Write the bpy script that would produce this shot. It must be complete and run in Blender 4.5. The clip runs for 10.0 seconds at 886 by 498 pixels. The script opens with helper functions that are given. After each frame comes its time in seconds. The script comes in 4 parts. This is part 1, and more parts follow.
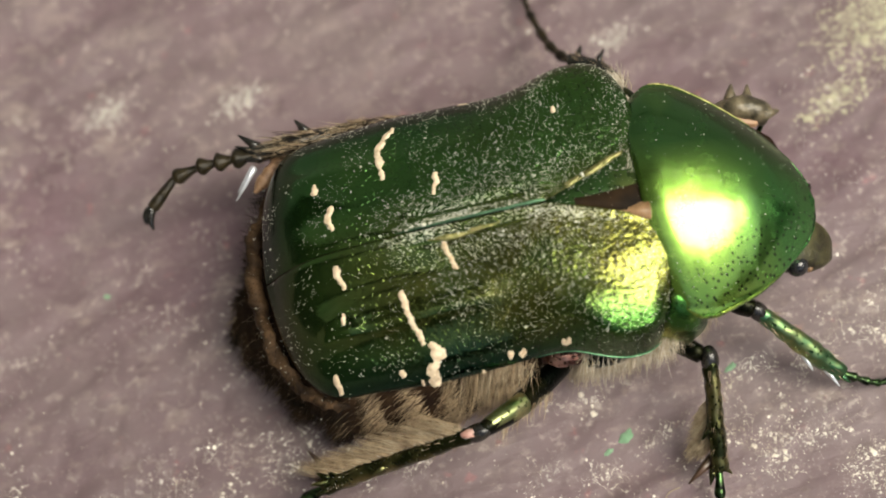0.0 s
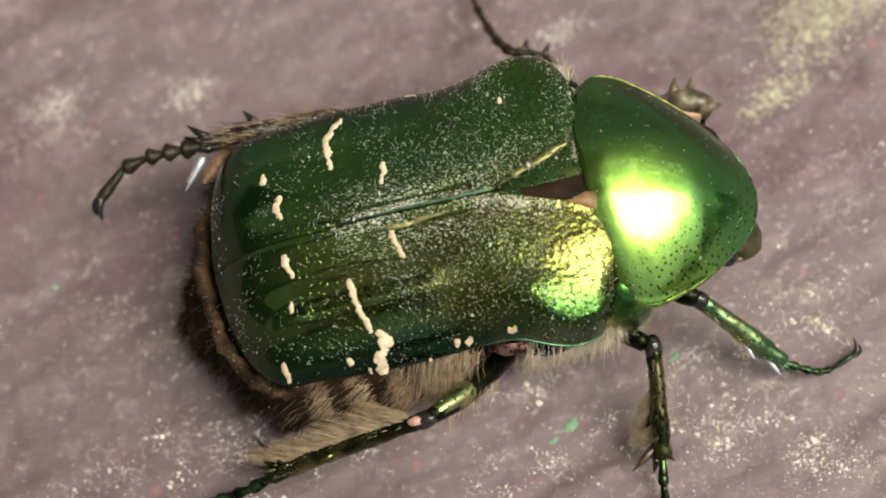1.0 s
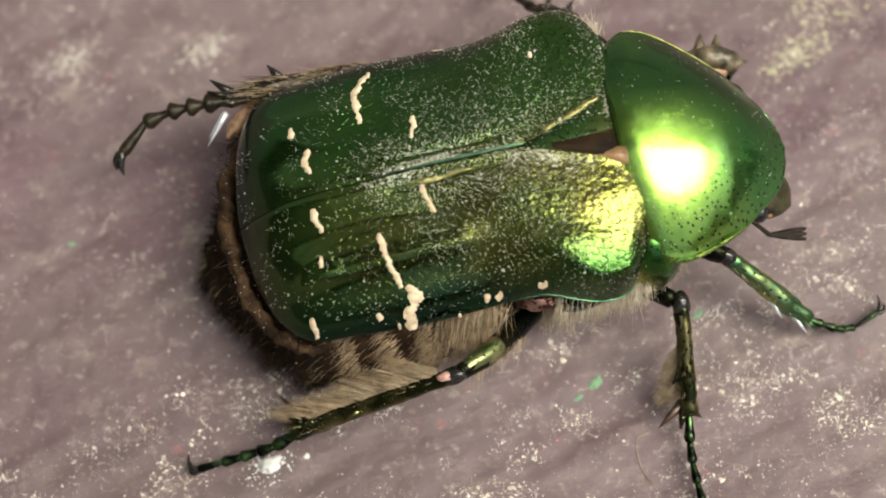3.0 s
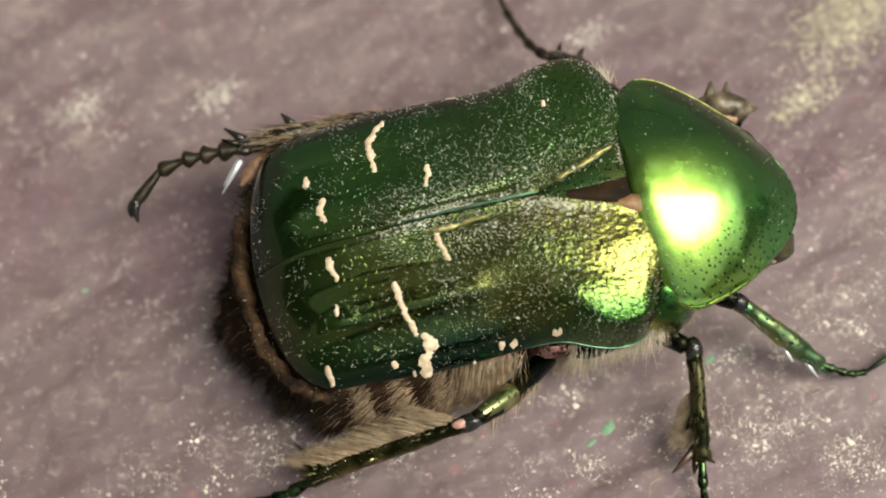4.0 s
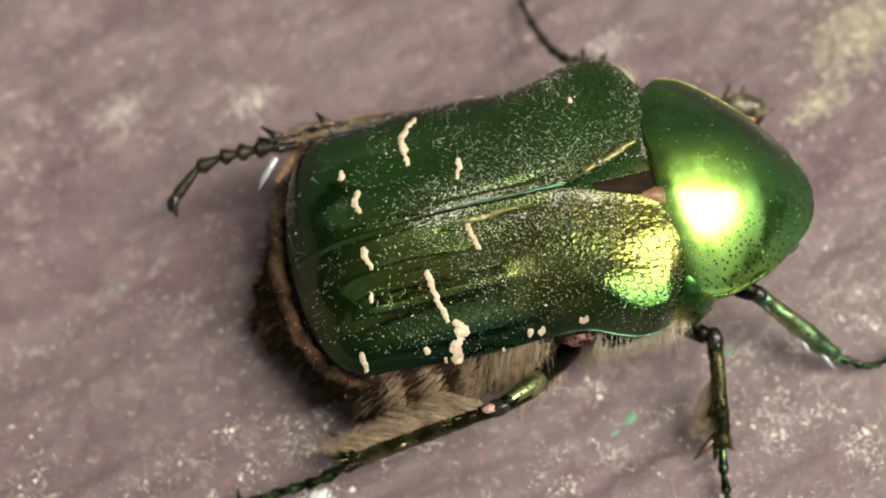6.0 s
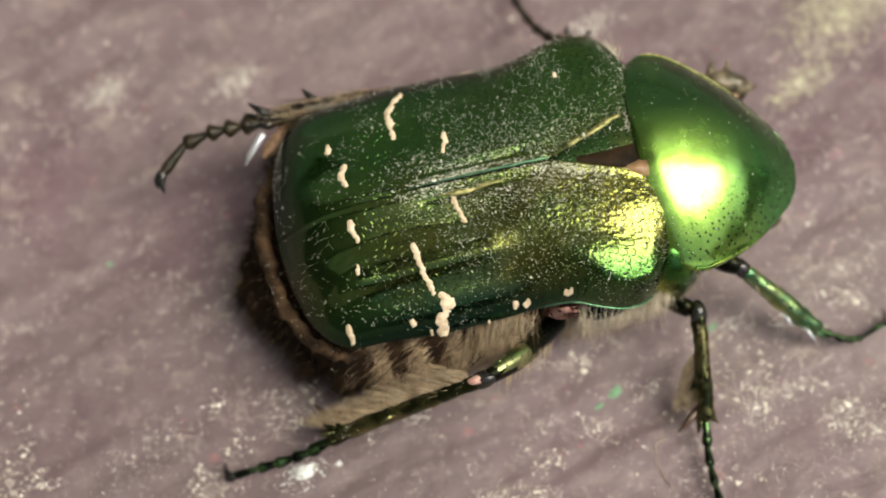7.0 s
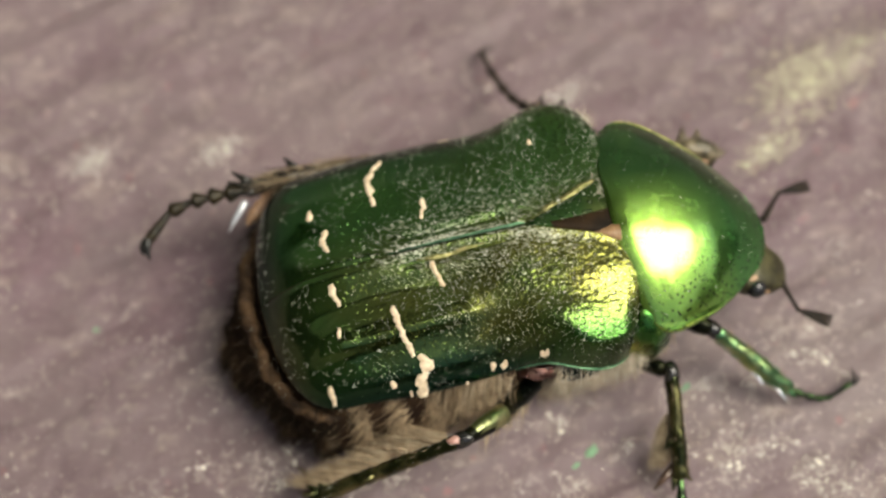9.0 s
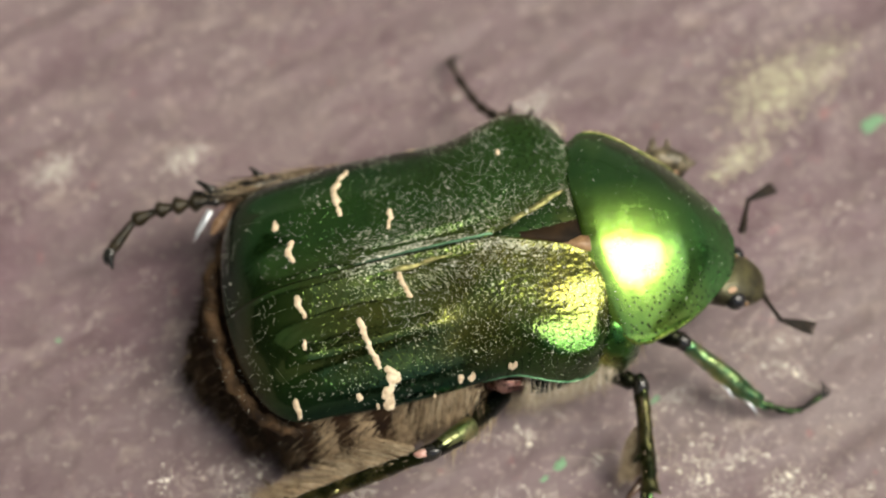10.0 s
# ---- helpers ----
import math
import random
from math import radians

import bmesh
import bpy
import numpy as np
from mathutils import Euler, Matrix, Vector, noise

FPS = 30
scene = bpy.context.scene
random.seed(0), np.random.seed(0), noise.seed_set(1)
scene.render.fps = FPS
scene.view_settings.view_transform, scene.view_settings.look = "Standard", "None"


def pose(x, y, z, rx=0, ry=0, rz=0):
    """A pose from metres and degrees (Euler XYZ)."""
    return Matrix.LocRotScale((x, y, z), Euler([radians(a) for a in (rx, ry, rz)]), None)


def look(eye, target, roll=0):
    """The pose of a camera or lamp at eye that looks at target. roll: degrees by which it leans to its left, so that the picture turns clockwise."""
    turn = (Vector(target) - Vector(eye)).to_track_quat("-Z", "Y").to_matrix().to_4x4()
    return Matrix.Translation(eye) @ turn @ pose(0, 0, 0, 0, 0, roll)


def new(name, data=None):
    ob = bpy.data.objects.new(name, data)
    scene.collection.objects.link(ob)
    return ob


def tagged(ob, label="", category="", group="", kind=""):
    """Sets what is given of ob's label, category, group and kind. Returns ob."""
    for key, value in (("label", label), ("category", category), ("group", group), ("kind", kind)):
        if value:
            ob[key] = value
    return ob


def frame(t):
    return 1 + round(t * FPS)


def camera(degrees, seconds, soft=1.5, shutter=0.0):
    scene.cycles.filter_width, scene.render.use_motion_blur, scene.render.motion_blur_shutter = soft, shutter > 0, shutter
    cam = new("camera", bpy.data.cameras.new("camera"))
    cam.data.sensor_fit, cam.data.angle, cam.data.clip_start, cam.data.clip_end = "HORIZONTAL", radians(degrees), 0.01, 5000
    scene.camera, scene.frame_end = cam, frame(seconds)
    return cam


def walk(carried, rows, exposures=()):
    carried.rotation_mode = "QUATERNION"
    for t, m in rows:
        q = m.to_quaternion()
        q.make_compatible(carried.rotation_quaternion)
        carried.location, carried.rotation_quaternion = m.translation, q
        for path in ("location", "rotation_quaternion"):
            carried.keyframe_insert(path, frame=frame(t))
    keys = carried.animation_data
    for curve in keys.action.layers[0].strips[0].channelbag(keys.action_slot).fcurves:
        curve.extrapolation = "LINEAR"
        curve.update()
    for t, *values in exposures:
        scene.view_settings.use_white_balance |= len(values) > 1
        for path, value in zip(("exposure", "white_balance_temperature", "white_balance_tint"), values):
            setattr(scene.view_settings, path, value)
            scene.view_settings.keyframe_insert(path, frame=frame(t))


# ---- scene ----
# The camera, held in the hand over the beetle.
PATH = [
    (0, -0.00190, -0.02290, 0.05961, 22.073, 6.037, -10.991),
    (0.5, -0.00151, -0.02312, 0.06002, 21.916, 5.407, -11.701),
    (1, -0.00201, -0.02372, 0.05993, 22.326, 4.490, -11.484),
    (1.5, -0.00240, -0.02394, 0.05988, 22.488, 3.902, -11.684),
    (2, -0.00325, -0.02349, 0.05967, 21.789, 3.724, -11.575),
    (2.2, -0.00325, -0.02349, 0.05967, 21.545, 3.789, -11.549),
    (3.3, -0.00496, -0.02383, 0.05943, 21.743, 2.788, -12.024),
    (3.5, -0.00496, -0.02383, 0.05943, 21.903, 2.902, -11.978),
    (4, -0.00527, -0.02314, 0.06004, 22.493, 2.752, -12.214),
    (4.5, -0.00557, -0.02382, 0.06049, 23.070, 2.858, -12.209),
    (5, -0.00627, -0.02585, 0.06060, 24.255, 2.718, -12.013),
    (5.5, -0.00693, -0.02554, 0.06116, 24.074, 2.477, -12.155),
    (5.7, -0.00693, -0.02554, 0.06116, 24.164, 2.605, -12.098),
    (6.8, -0.00741, -0.02706, 0.06111, 24.972, 2.079, -12.481),
    (7, -0.00741, -0.02706, 0.06111, 24.726, 2.064, -12.488),
    (7.5, -0.00694, -0.02721, 0.06172, 25.128, 2.018, -12.832),
    (8, -0.00774, -0.02772, 0.06243, 25.475, 2.013, -12.996),
    (8.5, -0.00807, -0.02832, 0.06305, 26.398, 1.941, -13.068),
    (9, -0.00748, -0.02792, 0.06248, 26.853, 1.686, -13.069),
    (9.5, -0.00709, -0.02764, 0.06220, 27.011, 1.258, -13.241),
    (10, -0.00729, -0.02749, 0.06189, 27.048, 0.794, -13.335),
]
cam = camera(27.00, 10.0, soft=1.9)
walk(cam, [(t, pose(*place)) for t, *place in PATH])
cam.data.dof.use_dof, cam.data.dof.focus_distance, cam.data.dof.aperture_fstop = True, 0.0592, 47.0
# ---- light: a hazy bright sky and a high, veiled sun ----
SUN_AZ, SUN_EL = radians(-16), radians(59)
world = bpy.data.worlds.new("world")
scene.world = world
world.use_nodes = True
wn = world.node_tree.nodes
sky = wn.new("ShaderNodeTexSky")
sky.sky_type, sky.sun_disc = "NISHITA", False
sky.air_density, sky.dust_density, sky.ozone_density = 1.0, 6.0, 1.0
sky.sun_elevation, sky.sun_rotation = SUN_EL, radians(90) - SUN_AZ
world.node_tree.links.new(sky.outputs[0], wn["Background"].inputs[0])
wn["Background"].inputs[1].default_value = 0.15
sun = new("sun", bpy.data.lights.new("sun", "SUN"))
sun.data.energy, sun.data.angle, sun.data.color = 5.9, radians(47), (0.97, 0.95, 0.80)
sun_way = Vector((math.cos(SUN_EL) * math.cos(SUN_AZ), math.cos(SUN_EL) * math.sin(SUN_AZ), math.sin(SUN_EL)))
sun.matrix_world = look(sun_way * 2, (0, 0, 0))
scene.view_settings.exposure = 0.0

# ---- materials ----
MM = 0.001


class Nodes:
    """A material's nodes, written in short."""

    def __init__(self, name):
        self.mat = bpy.data.materials.new(name)
        self.mat.use_nodes = True
        self.tree = self.mat.node_tree
        self.shader = self.tree.nodes["Principled BSDF"]
        self.where = self.add("ShaderNodeTexCoord").outputs["Object"]

    def add(self, kind, **inputs):
        node = self.tree.nodes.new(kind)
        for key, value in inputs.items():
            self.put(node.inputs[key.replace("_", " ")], value)
        return node

    def put(self, socket, value):
        if hasattr(value, "is_output"):
            self.tree.links.new(value, socket)
        else:
            socket.default_value = value

    def noise(self, per_mm, detail=4.0, rough=0.55, at=None):
        return self.add("ShaderNodeTexNoise", Vector=at or self.where, Scale=per_mm / MM, Detail=detail, Roughness=rough).outputs["Fac"]

    def cells(self, per_mm, at=None, feature="F1", out="Distance", rand=1.0):
        node = self.add("ShaderNodeTexVoronoi", Vector=at or self.where, Scale=per_mm / MM, Randomness=rand)
        node.feature = feature
        return node.outputs[out]

    def flat_cells(self, per_mm):
        node = self.add("ShaderNodeTexVoronoi", Vector=self.where, Scale=per_mm / MM, Randomness=0.85)
        node.voronoi_dimensions = "2D"
        return node

    def ramp(self, value, *stops):
        node = self.add("ShaderNodeValToRGB", Fac=value)
        el = node.color_ramp.elements
        while len(el) < len(stops):
            el.new(0.5)
        for e, (pos, col) in zip(el, stops):
            e.position, e.color = pos, (col, col, col, 1) if isinstance(col, (int, float)) else (*col, 1)
        return node.outputs["Color"]

    def mix(self, fac, a, b):
        node = self.add("ShaderNodeMix")
        node.data_type = "RGBA"
        for n, value in ((0, fac), (6, a), (7, b)):
            self.put(node.inputs[n], (*value, 1) if isinstance(value, tuple) and len(value) == 3 else value)
        return node.outputs[2]

    def math(self, kind, a, b=0.0):
        node = self.add("ShaderNodeMath")
        node.operation = kind
        self.put(node.inputs[0], a)
        self.put(node.inputs[1], b)
        return node.outputs[0]

    def turned(self, degrees, stretch=(1, 1, 1)):
        node = self.add("ShaderNodeMapping", Vector=self.where)
        node.inputs["Rotation"].default_value = (0, 0, radians(degrees))
        node.inputs["Scale"].default_value = stretch
        return node.outputs[0]

    def bump(self, height, mm, strength=1.0, under=None):
        node = self.add("ShaderNodeBump", Height=height, Distance=mm * MM, Strength=strength)
        if under:
            self.put(node.inputs["Normal"], under)
        return node.outputs[0]

    def done(self, color, rough, metal=0.0, normal=None, **more):
        s = self.shader.inputs
        self.put(s["Base Color"], (*color, 1) if isinstance(color, tuple) and len(color) == 3 else color)
        self.put(s["Roughness"], rough)
        self.put(s["Metallic"], metal)
        if normal:
            self.put(s["Normal"], normal)
        for key, value in more.items():
            self.put(s[key.replace("_", " ")], value)
        return self.mat


GRAIN = 17


def painted_wood():
    n = Nodes("weathered_painted_wood")
    grain = n.turned(-GRAIN, (0.25, 1, 1))
    broad = n.noise(0.07, 5, 0.6, grain)
    mid = n.noise(0.45, 6, 0.7, grain)
    fine = n.noise(2.4, 4, 0.7)
    paint = n.mix(n.ramp(mid, (0.30, 0.0), (0.70, 1.0)), (0.118, 0.068, 0.083), (0.186, 0.122, 0.138))
    # soft blotches: rosier here, greyer there
    blot = n.noise(0.22, 3, 0.5)
    paint = n.mix(n.ramp(blot, (0.38, 0.0), (0.62, 0.55)), paint, (0.185, 0.143, 0.142))
    paint = n.mix(n.ramp(n.noise(0.5, 3, 0.55), (0.50, 0.0), (0.68, 0.5)), paint, (0.085, 0.045, 0.058))
    paint = n.mix(n.ramp(broad, (0.40, 0.0), (0.66, 0.75)), paint, (0.205, 0.162, 0.160))
    # pale crusts where the paint has gone, and fine bright grains
    patch = n.ramp(n.noise(0.16, 3, 0.6), (0.40, 0.35), (0.64, 1.0))
    crust = n.math("MULTIPLY", n.ramp(n.noise(0.75, 6, 0.75, n.turned(-GRAIN, (0.6, 1, 1))), (0.53, 0.0), (0.70, 1.0)), patch)
    speck = n.math("MULTIPLY", n.ramp(n.noise(2.6, 4, 0.75), (0.56, 0.0), (0.68, 1.0)), patch)
    color = n.mix(n.math("MULTIPLY", crust, 0.62), paint, (0.42, 0.35, 0.30))
    color = n.mix(n.math("MULTIPLY", speck, 0.45), color, (0.70, 0.63, 0.55))
    # a broad darker area of the board, with uneven edges
    there = n.add("ShaderNodeMapping", Vector=n.where)
    there.inputs["Location"].default_value = (1.0, 0.72, 0)
    there.inputs["Scale"].default_value = (60, 60, 60)
    dark_area = n.add("ShaderNodeTexGradient", Vector=there.outputs[0])
    dark_area.gradient_type = "SPHERICAL"
    dark_area = n.ramp(n.math("ADD", dark_area.outputs["Fac"], n.math("MULTIPLY", n.math("SUBTRACT", broad, 0.5), 0.5)), (0.05, 0.0), (0.55, 1.0))
    color = n.mix(n.math("MULTIPLY", dark_area, 0.5), color, (0.085, 0.055, 0.060))
    rosy = n.ramp(n.noise(1.1, 3, 0.6), (0.66, 0.0), (0.74, 0.4))
    color = n.mix(rosy, color, (0.36, 0.13, 0.13))
    height = n.math("ADD", n.math("MULTIPLY", mid, 0.75), n.math("MULTIPLY", fine, 0.25))
    return n.done(color, 0.6, 0.0, n.bump(height, 0.28, 1.0))


def lichen(name, color):
    n = Nodes(name)
    grain = n.noise(3.0, 5, 0.7)
    tone = n.mix(grain, tuple(c * 0.7 for c in color), tuple(min(0.9, c * 1.25) for c in color))
    return n.done(tone, 0.85, 0.0, n.bump(grain, 0.08))


def shell(name, green, gold, pits, depth, rough, size=0.22, shade=0.5, patch=0.22, smooth_from=None, lit_half=None, wavy=0.3):
    """Polished green metal of a beetle's case, with pits."""
    n = Nodes(name)
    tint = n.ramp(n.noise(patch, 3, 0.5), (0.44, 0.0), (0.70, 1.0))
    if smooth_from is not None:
        # painted sheen: gold on one case's disc, greener on the other, flanks and tail
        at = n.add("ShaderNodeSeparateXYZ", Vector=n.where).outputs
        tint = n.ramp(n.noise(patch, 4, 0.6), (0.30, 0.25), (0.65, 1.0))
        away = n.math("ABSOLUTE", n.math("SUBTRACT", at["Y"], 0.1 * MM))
        # the flanks' dark reflection goes into the colour, weaker at the shoulder
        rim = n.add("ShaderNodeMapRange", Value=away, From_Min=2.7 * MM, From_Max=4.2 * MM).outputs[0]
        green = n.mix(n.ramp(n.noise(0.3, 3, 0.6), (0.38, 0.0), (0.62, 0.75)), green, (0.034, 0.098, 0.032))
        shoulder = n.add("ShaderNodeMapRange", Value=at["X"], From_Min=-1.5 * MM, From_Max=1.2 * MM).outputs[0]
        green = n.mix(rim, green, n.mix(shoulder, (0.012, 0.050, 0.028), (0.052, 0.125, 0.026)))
        # the tail's dark reflection is put into its colour
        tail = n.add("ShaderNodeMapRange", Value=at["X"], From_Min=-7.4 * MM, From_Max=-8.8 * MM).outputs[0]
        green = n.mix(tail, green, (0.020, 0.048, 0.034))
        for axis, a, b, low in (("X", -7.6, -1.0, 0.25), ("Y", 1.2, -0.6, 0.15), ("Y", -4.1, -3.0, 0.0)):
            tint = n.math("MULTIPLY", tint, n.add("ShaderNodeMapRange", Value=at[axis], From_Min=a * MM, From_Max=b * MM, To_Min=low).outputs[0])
    if lit_half is not None:
        # bright sheen painted on the sunward half: more gold than on the other
        tint = n.math("ADD", n.math("MULTIPLY", tint, 0.35), n.add("ShaderNodeMapRange", Value=n.add("ShaderNodeSeparateXYZ", Vector=n.where).outputs["Y"], From_Min=0.9 * MM, From_Max=-1.1 * MM, To_Max=lit_half).outputs[0])
        # the painted sheen turns greener towards the front
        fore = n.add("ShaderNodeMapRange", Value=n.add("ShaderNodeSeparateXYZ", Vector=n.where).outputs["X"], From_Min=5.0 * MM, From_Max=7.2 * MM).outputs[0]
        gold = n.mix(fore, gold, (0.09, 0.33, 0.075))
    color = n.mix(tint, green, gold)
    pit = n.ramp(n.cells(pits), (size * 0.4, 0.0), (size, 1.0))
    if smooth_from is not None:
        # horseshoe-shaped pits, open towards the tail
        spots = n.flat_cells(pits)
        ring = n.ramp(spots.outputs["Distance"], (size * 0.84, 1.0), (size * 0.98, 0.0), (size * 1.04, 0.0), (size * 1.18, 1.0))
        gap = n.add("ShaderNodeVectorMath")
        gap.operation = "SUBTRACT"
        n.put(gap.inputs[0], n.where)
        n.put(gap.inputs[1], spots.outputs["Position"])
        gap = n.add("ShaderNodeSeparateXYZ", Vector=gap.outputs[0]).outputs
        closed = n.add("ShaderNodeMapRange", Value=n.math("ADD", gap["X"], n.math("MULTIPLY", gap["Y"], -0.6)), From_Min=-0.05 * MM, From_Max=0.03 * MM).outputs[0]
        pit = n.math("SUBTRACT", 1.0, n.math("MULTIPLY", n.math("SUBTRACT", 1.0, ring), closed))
    if lit_half is not None:
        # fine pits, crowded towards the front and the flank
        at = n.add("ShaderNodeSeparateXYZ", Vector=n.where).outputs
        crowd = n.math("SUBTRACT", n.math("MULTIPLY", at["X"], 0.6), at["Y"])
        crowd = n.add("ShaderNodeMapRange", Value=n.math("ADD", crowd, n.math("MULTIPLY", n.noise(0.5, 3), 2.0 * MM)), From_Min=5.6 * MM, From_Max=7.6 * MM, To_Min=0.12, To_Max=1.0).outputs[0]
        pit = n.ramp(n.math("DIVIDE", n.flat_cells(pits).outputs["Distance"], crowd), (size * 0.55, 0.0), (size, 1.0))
    dirt = n.noise(1.2, 4, 0.65)
    tone = n.ramp(dirt, (0.45, rough), (0.75, rough + 0.14))
    if smooth_from is not None:
        # towards the tail the pits grow shallow
        x = n.add("ShaderNodeSeparateXYZ", Vector=n.where).outputs["X"]
        deep = n.add("ShaderNodeMapRange", Value=x, From_Min=(smooth_from - 7.5) * MM, From_Max=smooth_from * MM, To_Min=0.03, To_Max=1.0).outputs[0]
        pit = n.math("SUBTRACT", 1.0, n.math("MULTIPLY", n.math("SUBTRACT", 1.0, pit), deep))
        tone = n.math("ADD", tone, n.math("MULTIPLY", deep, 0.05))
    normal = n.bump(pit, depth)
    normal = n.bump(n.noise(1.1, 3), 0.04, wavy, normal)
    if smooth_from is not None:
        normal = n.bump(n.math("MULTIPLY", n.noise(5.5, 2, 0.5), deep), 0.032, 1.0, normal)
    # the pits' shading is painted into the colour too, by the factor shade
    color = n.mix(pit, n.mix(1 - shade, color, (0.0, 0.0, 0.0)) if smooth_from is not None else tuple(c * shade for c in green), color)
    return n.done(color, tone, 1.0, normal, Coat_Weight=0.06 if lit_half is None else 0.4, Coat_Roughness=0.08)


def plain(name, a, b, per_mm, rough, metal=0.0, mm=0.03, **more):
    n = Nodes(name)
    g = n.noise(per_mm, 4, 0.6)
    return n.done(n.mix(n.ramp(g, (0.35, 0.0), (0.65, 1.0)), a, b), rough, metal, n.bump(g, mm), **more)


WOOD = painted_wood()
PRONOTUM = shell("green_neck_shield", (0.048, 0.135, 0.034), (0.42, 0.70, 0.11), 4.2, 0.035, 0.2, 0.20, 0.4, lit_half=0.65, wavy=0.25)
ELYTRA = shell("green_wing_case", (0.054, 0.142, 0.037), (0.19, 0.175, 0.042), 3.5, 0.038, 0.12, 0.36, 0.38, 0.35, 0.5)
SCUTEL = shell("green_shield", (0.018, 0.040, 0.012), (0.06, 0.05, 0.016), 6.0, 0.05, 0.48, 0.3)
SIDE = shell("bright_green_side", (0.05, 0.15, 0.03), (0.30, 0.32, 0.07), 5.0, 0.04, 0.26, 0.25, patch=0.5)
LEGS = shell("green_gold_leg", (0.032, 0.038, 0.014), (0.29, 0.26, 0.11), 6.0, 0.09, 0.28, 0.36, 0.7, 0.9)
FRONT = shell("bright_green_leg", (0.08, 0.20, 0.09), (0.34, 0.36, 0.13), 6.0, 0.07, 0.3, 0.32, 0.85, 0.8)
THIGH = shell("dark_thigh", (0.005, 0.007, 0.005), (0.03, 0.03, 0.012), 6.0, 0.06, 0.45, 0.3, 0.5, 0.9)
TARSUS = shell("green_black_foot", (0.007, 0.009, 0.006), (0.09, 0.17, 0.06), 5.0, 0.04, 0.3, 0.25, 0.5, 1.8)
FOOT = plain("olive_black_foot", (0.006, 0.005, 0.003), (0.032, 0.024, 0.011), 2.2, 0.36, 0.0, 0.09, Specular_IOR_Level=0.22)
DARK = plain("black_leg_shell", (0.006, 0.006, 0.006), (0.022, 0.02, 0.016), 3.0, 0.2, 0.0, 0.03)
COPPER = shell("copper_side_plate", (0.10, 0.045, 0.035), (0.50, 0.30, 0.25), 7.0, 0.16, 0.42, 0.42, 0.4, 1.0)
BAND = shell("pale_gold_band", (0.14, 0.19, 0.07), (0.46, 0.44, 0.22), 6.0, 0.05, 0.32, 0.3, 0.9, 0.8)
BELLY = plain("brown_belly", (0.010, 0.005, 0.003), (0.032, 0.018, 0.009), 2.2, 0.9, 0.0, 0.05, Specular_IOR_Level=0.1)
HAIR = plain("tan_hair", (0.14, 0.095, 0.052), (0.42, 0.31, 0.19), 3.0, 0.5, 0.0, 0.005)
DARKHAIR = plain("dark_brown_hair", (0.006, 0.004, 0.002), (0.030, 0.017, 0.008), 1.0, 0.8, 0.0, 0.005, Specular_IOR_Level=0.15)
PALEHAIR = plain("pale_hair", (0.25, 0.19, 0.12), (0.50, 0.41, 0.28), 1.5, 0.5, 0.0, 0.005)
CREAM = plain("cream_scales", (0.54, 0.40, 0.25), (0.84, 0.70, 0.50), 5.0, 0.75, 0.0, 0.05)
GRIT = plain("pale_grit", (0.46, 0.40, 0.32), (0.92, 0.87, 0.76), 0.9, 0.3, 0.0, 0.02)
DUST = plain("pale_dust", (0.66, 0.66, 0.50), (0.93, 0.93, 0.83), 3.0, 0.35, 0.0, 0.02)
STRIP = plain("dark_rust_skin", (0.004, 0.0025, 0.001), (0.026, 0.014, 0.005), 0.8, 0.6, 0.0, 0.03, Specular_IOR_Level=0.12)
OLIVE = plain("olive_brown_shin", (0.025, 0.022, 0.013), (0.19, 0.155, 0.095), 2.0, 0.35, 0.1, 0.08)
RIDGE = plain("golden_ridge", (0.14, 0.15, 0.05), (0.40, 0.36, 0.16), 5.0, 0.45, 1.0, 0.05)
WHITEHAIR = plain("whitish_hair", (0.50, 0.44, 0.34), (0.72, 0.66, 0.54), 1.5, 0.5, 0.0, 0.005)
BRISTLE = plain("dark_brown_spur", (0.03, 0.018, 0.012), (0.09, 0.05, 0.03), 2.0, 0.3, 0.0, 0.01)
HEADSHELL = plain("olive_brown_head", (0.012, 0.009, 0.005), (0.085, 0.078, 0.03), 1.2, 0.42, 0.35, 0.1)
PINK = plain("pink_joint_skin", (0.40, 0.20, 0.16), (0.65, 0.42, 0.36), 4.0, 0.35, 0.0, 0.02)
SPUR = plain("steel_grey_spur", (0.55, 0.57, 0.62), (0.80, 0.83, 0.88), 2.0, 0.25, 0.3, 0.01)
BROWN = plain("rusty_brown_shell", (0.15, 0.080, 0.034), (0.36, 0.22, 0.11), 2.0, 0.35, 0.0, 0.02)
EYE = plain("black_eye", (0.008, 0.008, 0.01), (0.02, 0.02, 0.02), 8.0, 0.12, 0.0, 0.01)
ANTENNA = plain("dark_brown_feeler", (0.008, 0.006, 0.004), (0.026, 0.018, 0.012), 4.0, 0.6, 0.0, 0.02, Specular_IOR_Level=0.2)
BOARDING = plain("grey_boarding", (0.20, 0.205, 0.18), (0.29, 0.29, 0.26), 0.003, 0.8, 0.0, 0.5)
WALL = plain("dark_timber_wall", (0.04, 0.05, 0.035), (0.07, 0.08, 0.055), 0.003, 0.8, 0.0, 0.5)
PALE_BOARDS = plain("pale_boards", (0.42, 0.44, 0.40), (0.54, 0.56, 0.52), 0.003, 0.8, 0.0, 0.5)
TAILRIM = plain("brown_tail_skin", (0.012, 0.006, 0.003), (0.095, 0.054, 0.025), 1.3, 0.7, 0.0, 0.12, Specular_IOR_Level=0.2)
WEDGE = plain("orange_tan_edge", (0.22, 0.12, 0.06), (0.44, 0.27, 0.16), 3.0, 0.45, 0.0, 0.02)
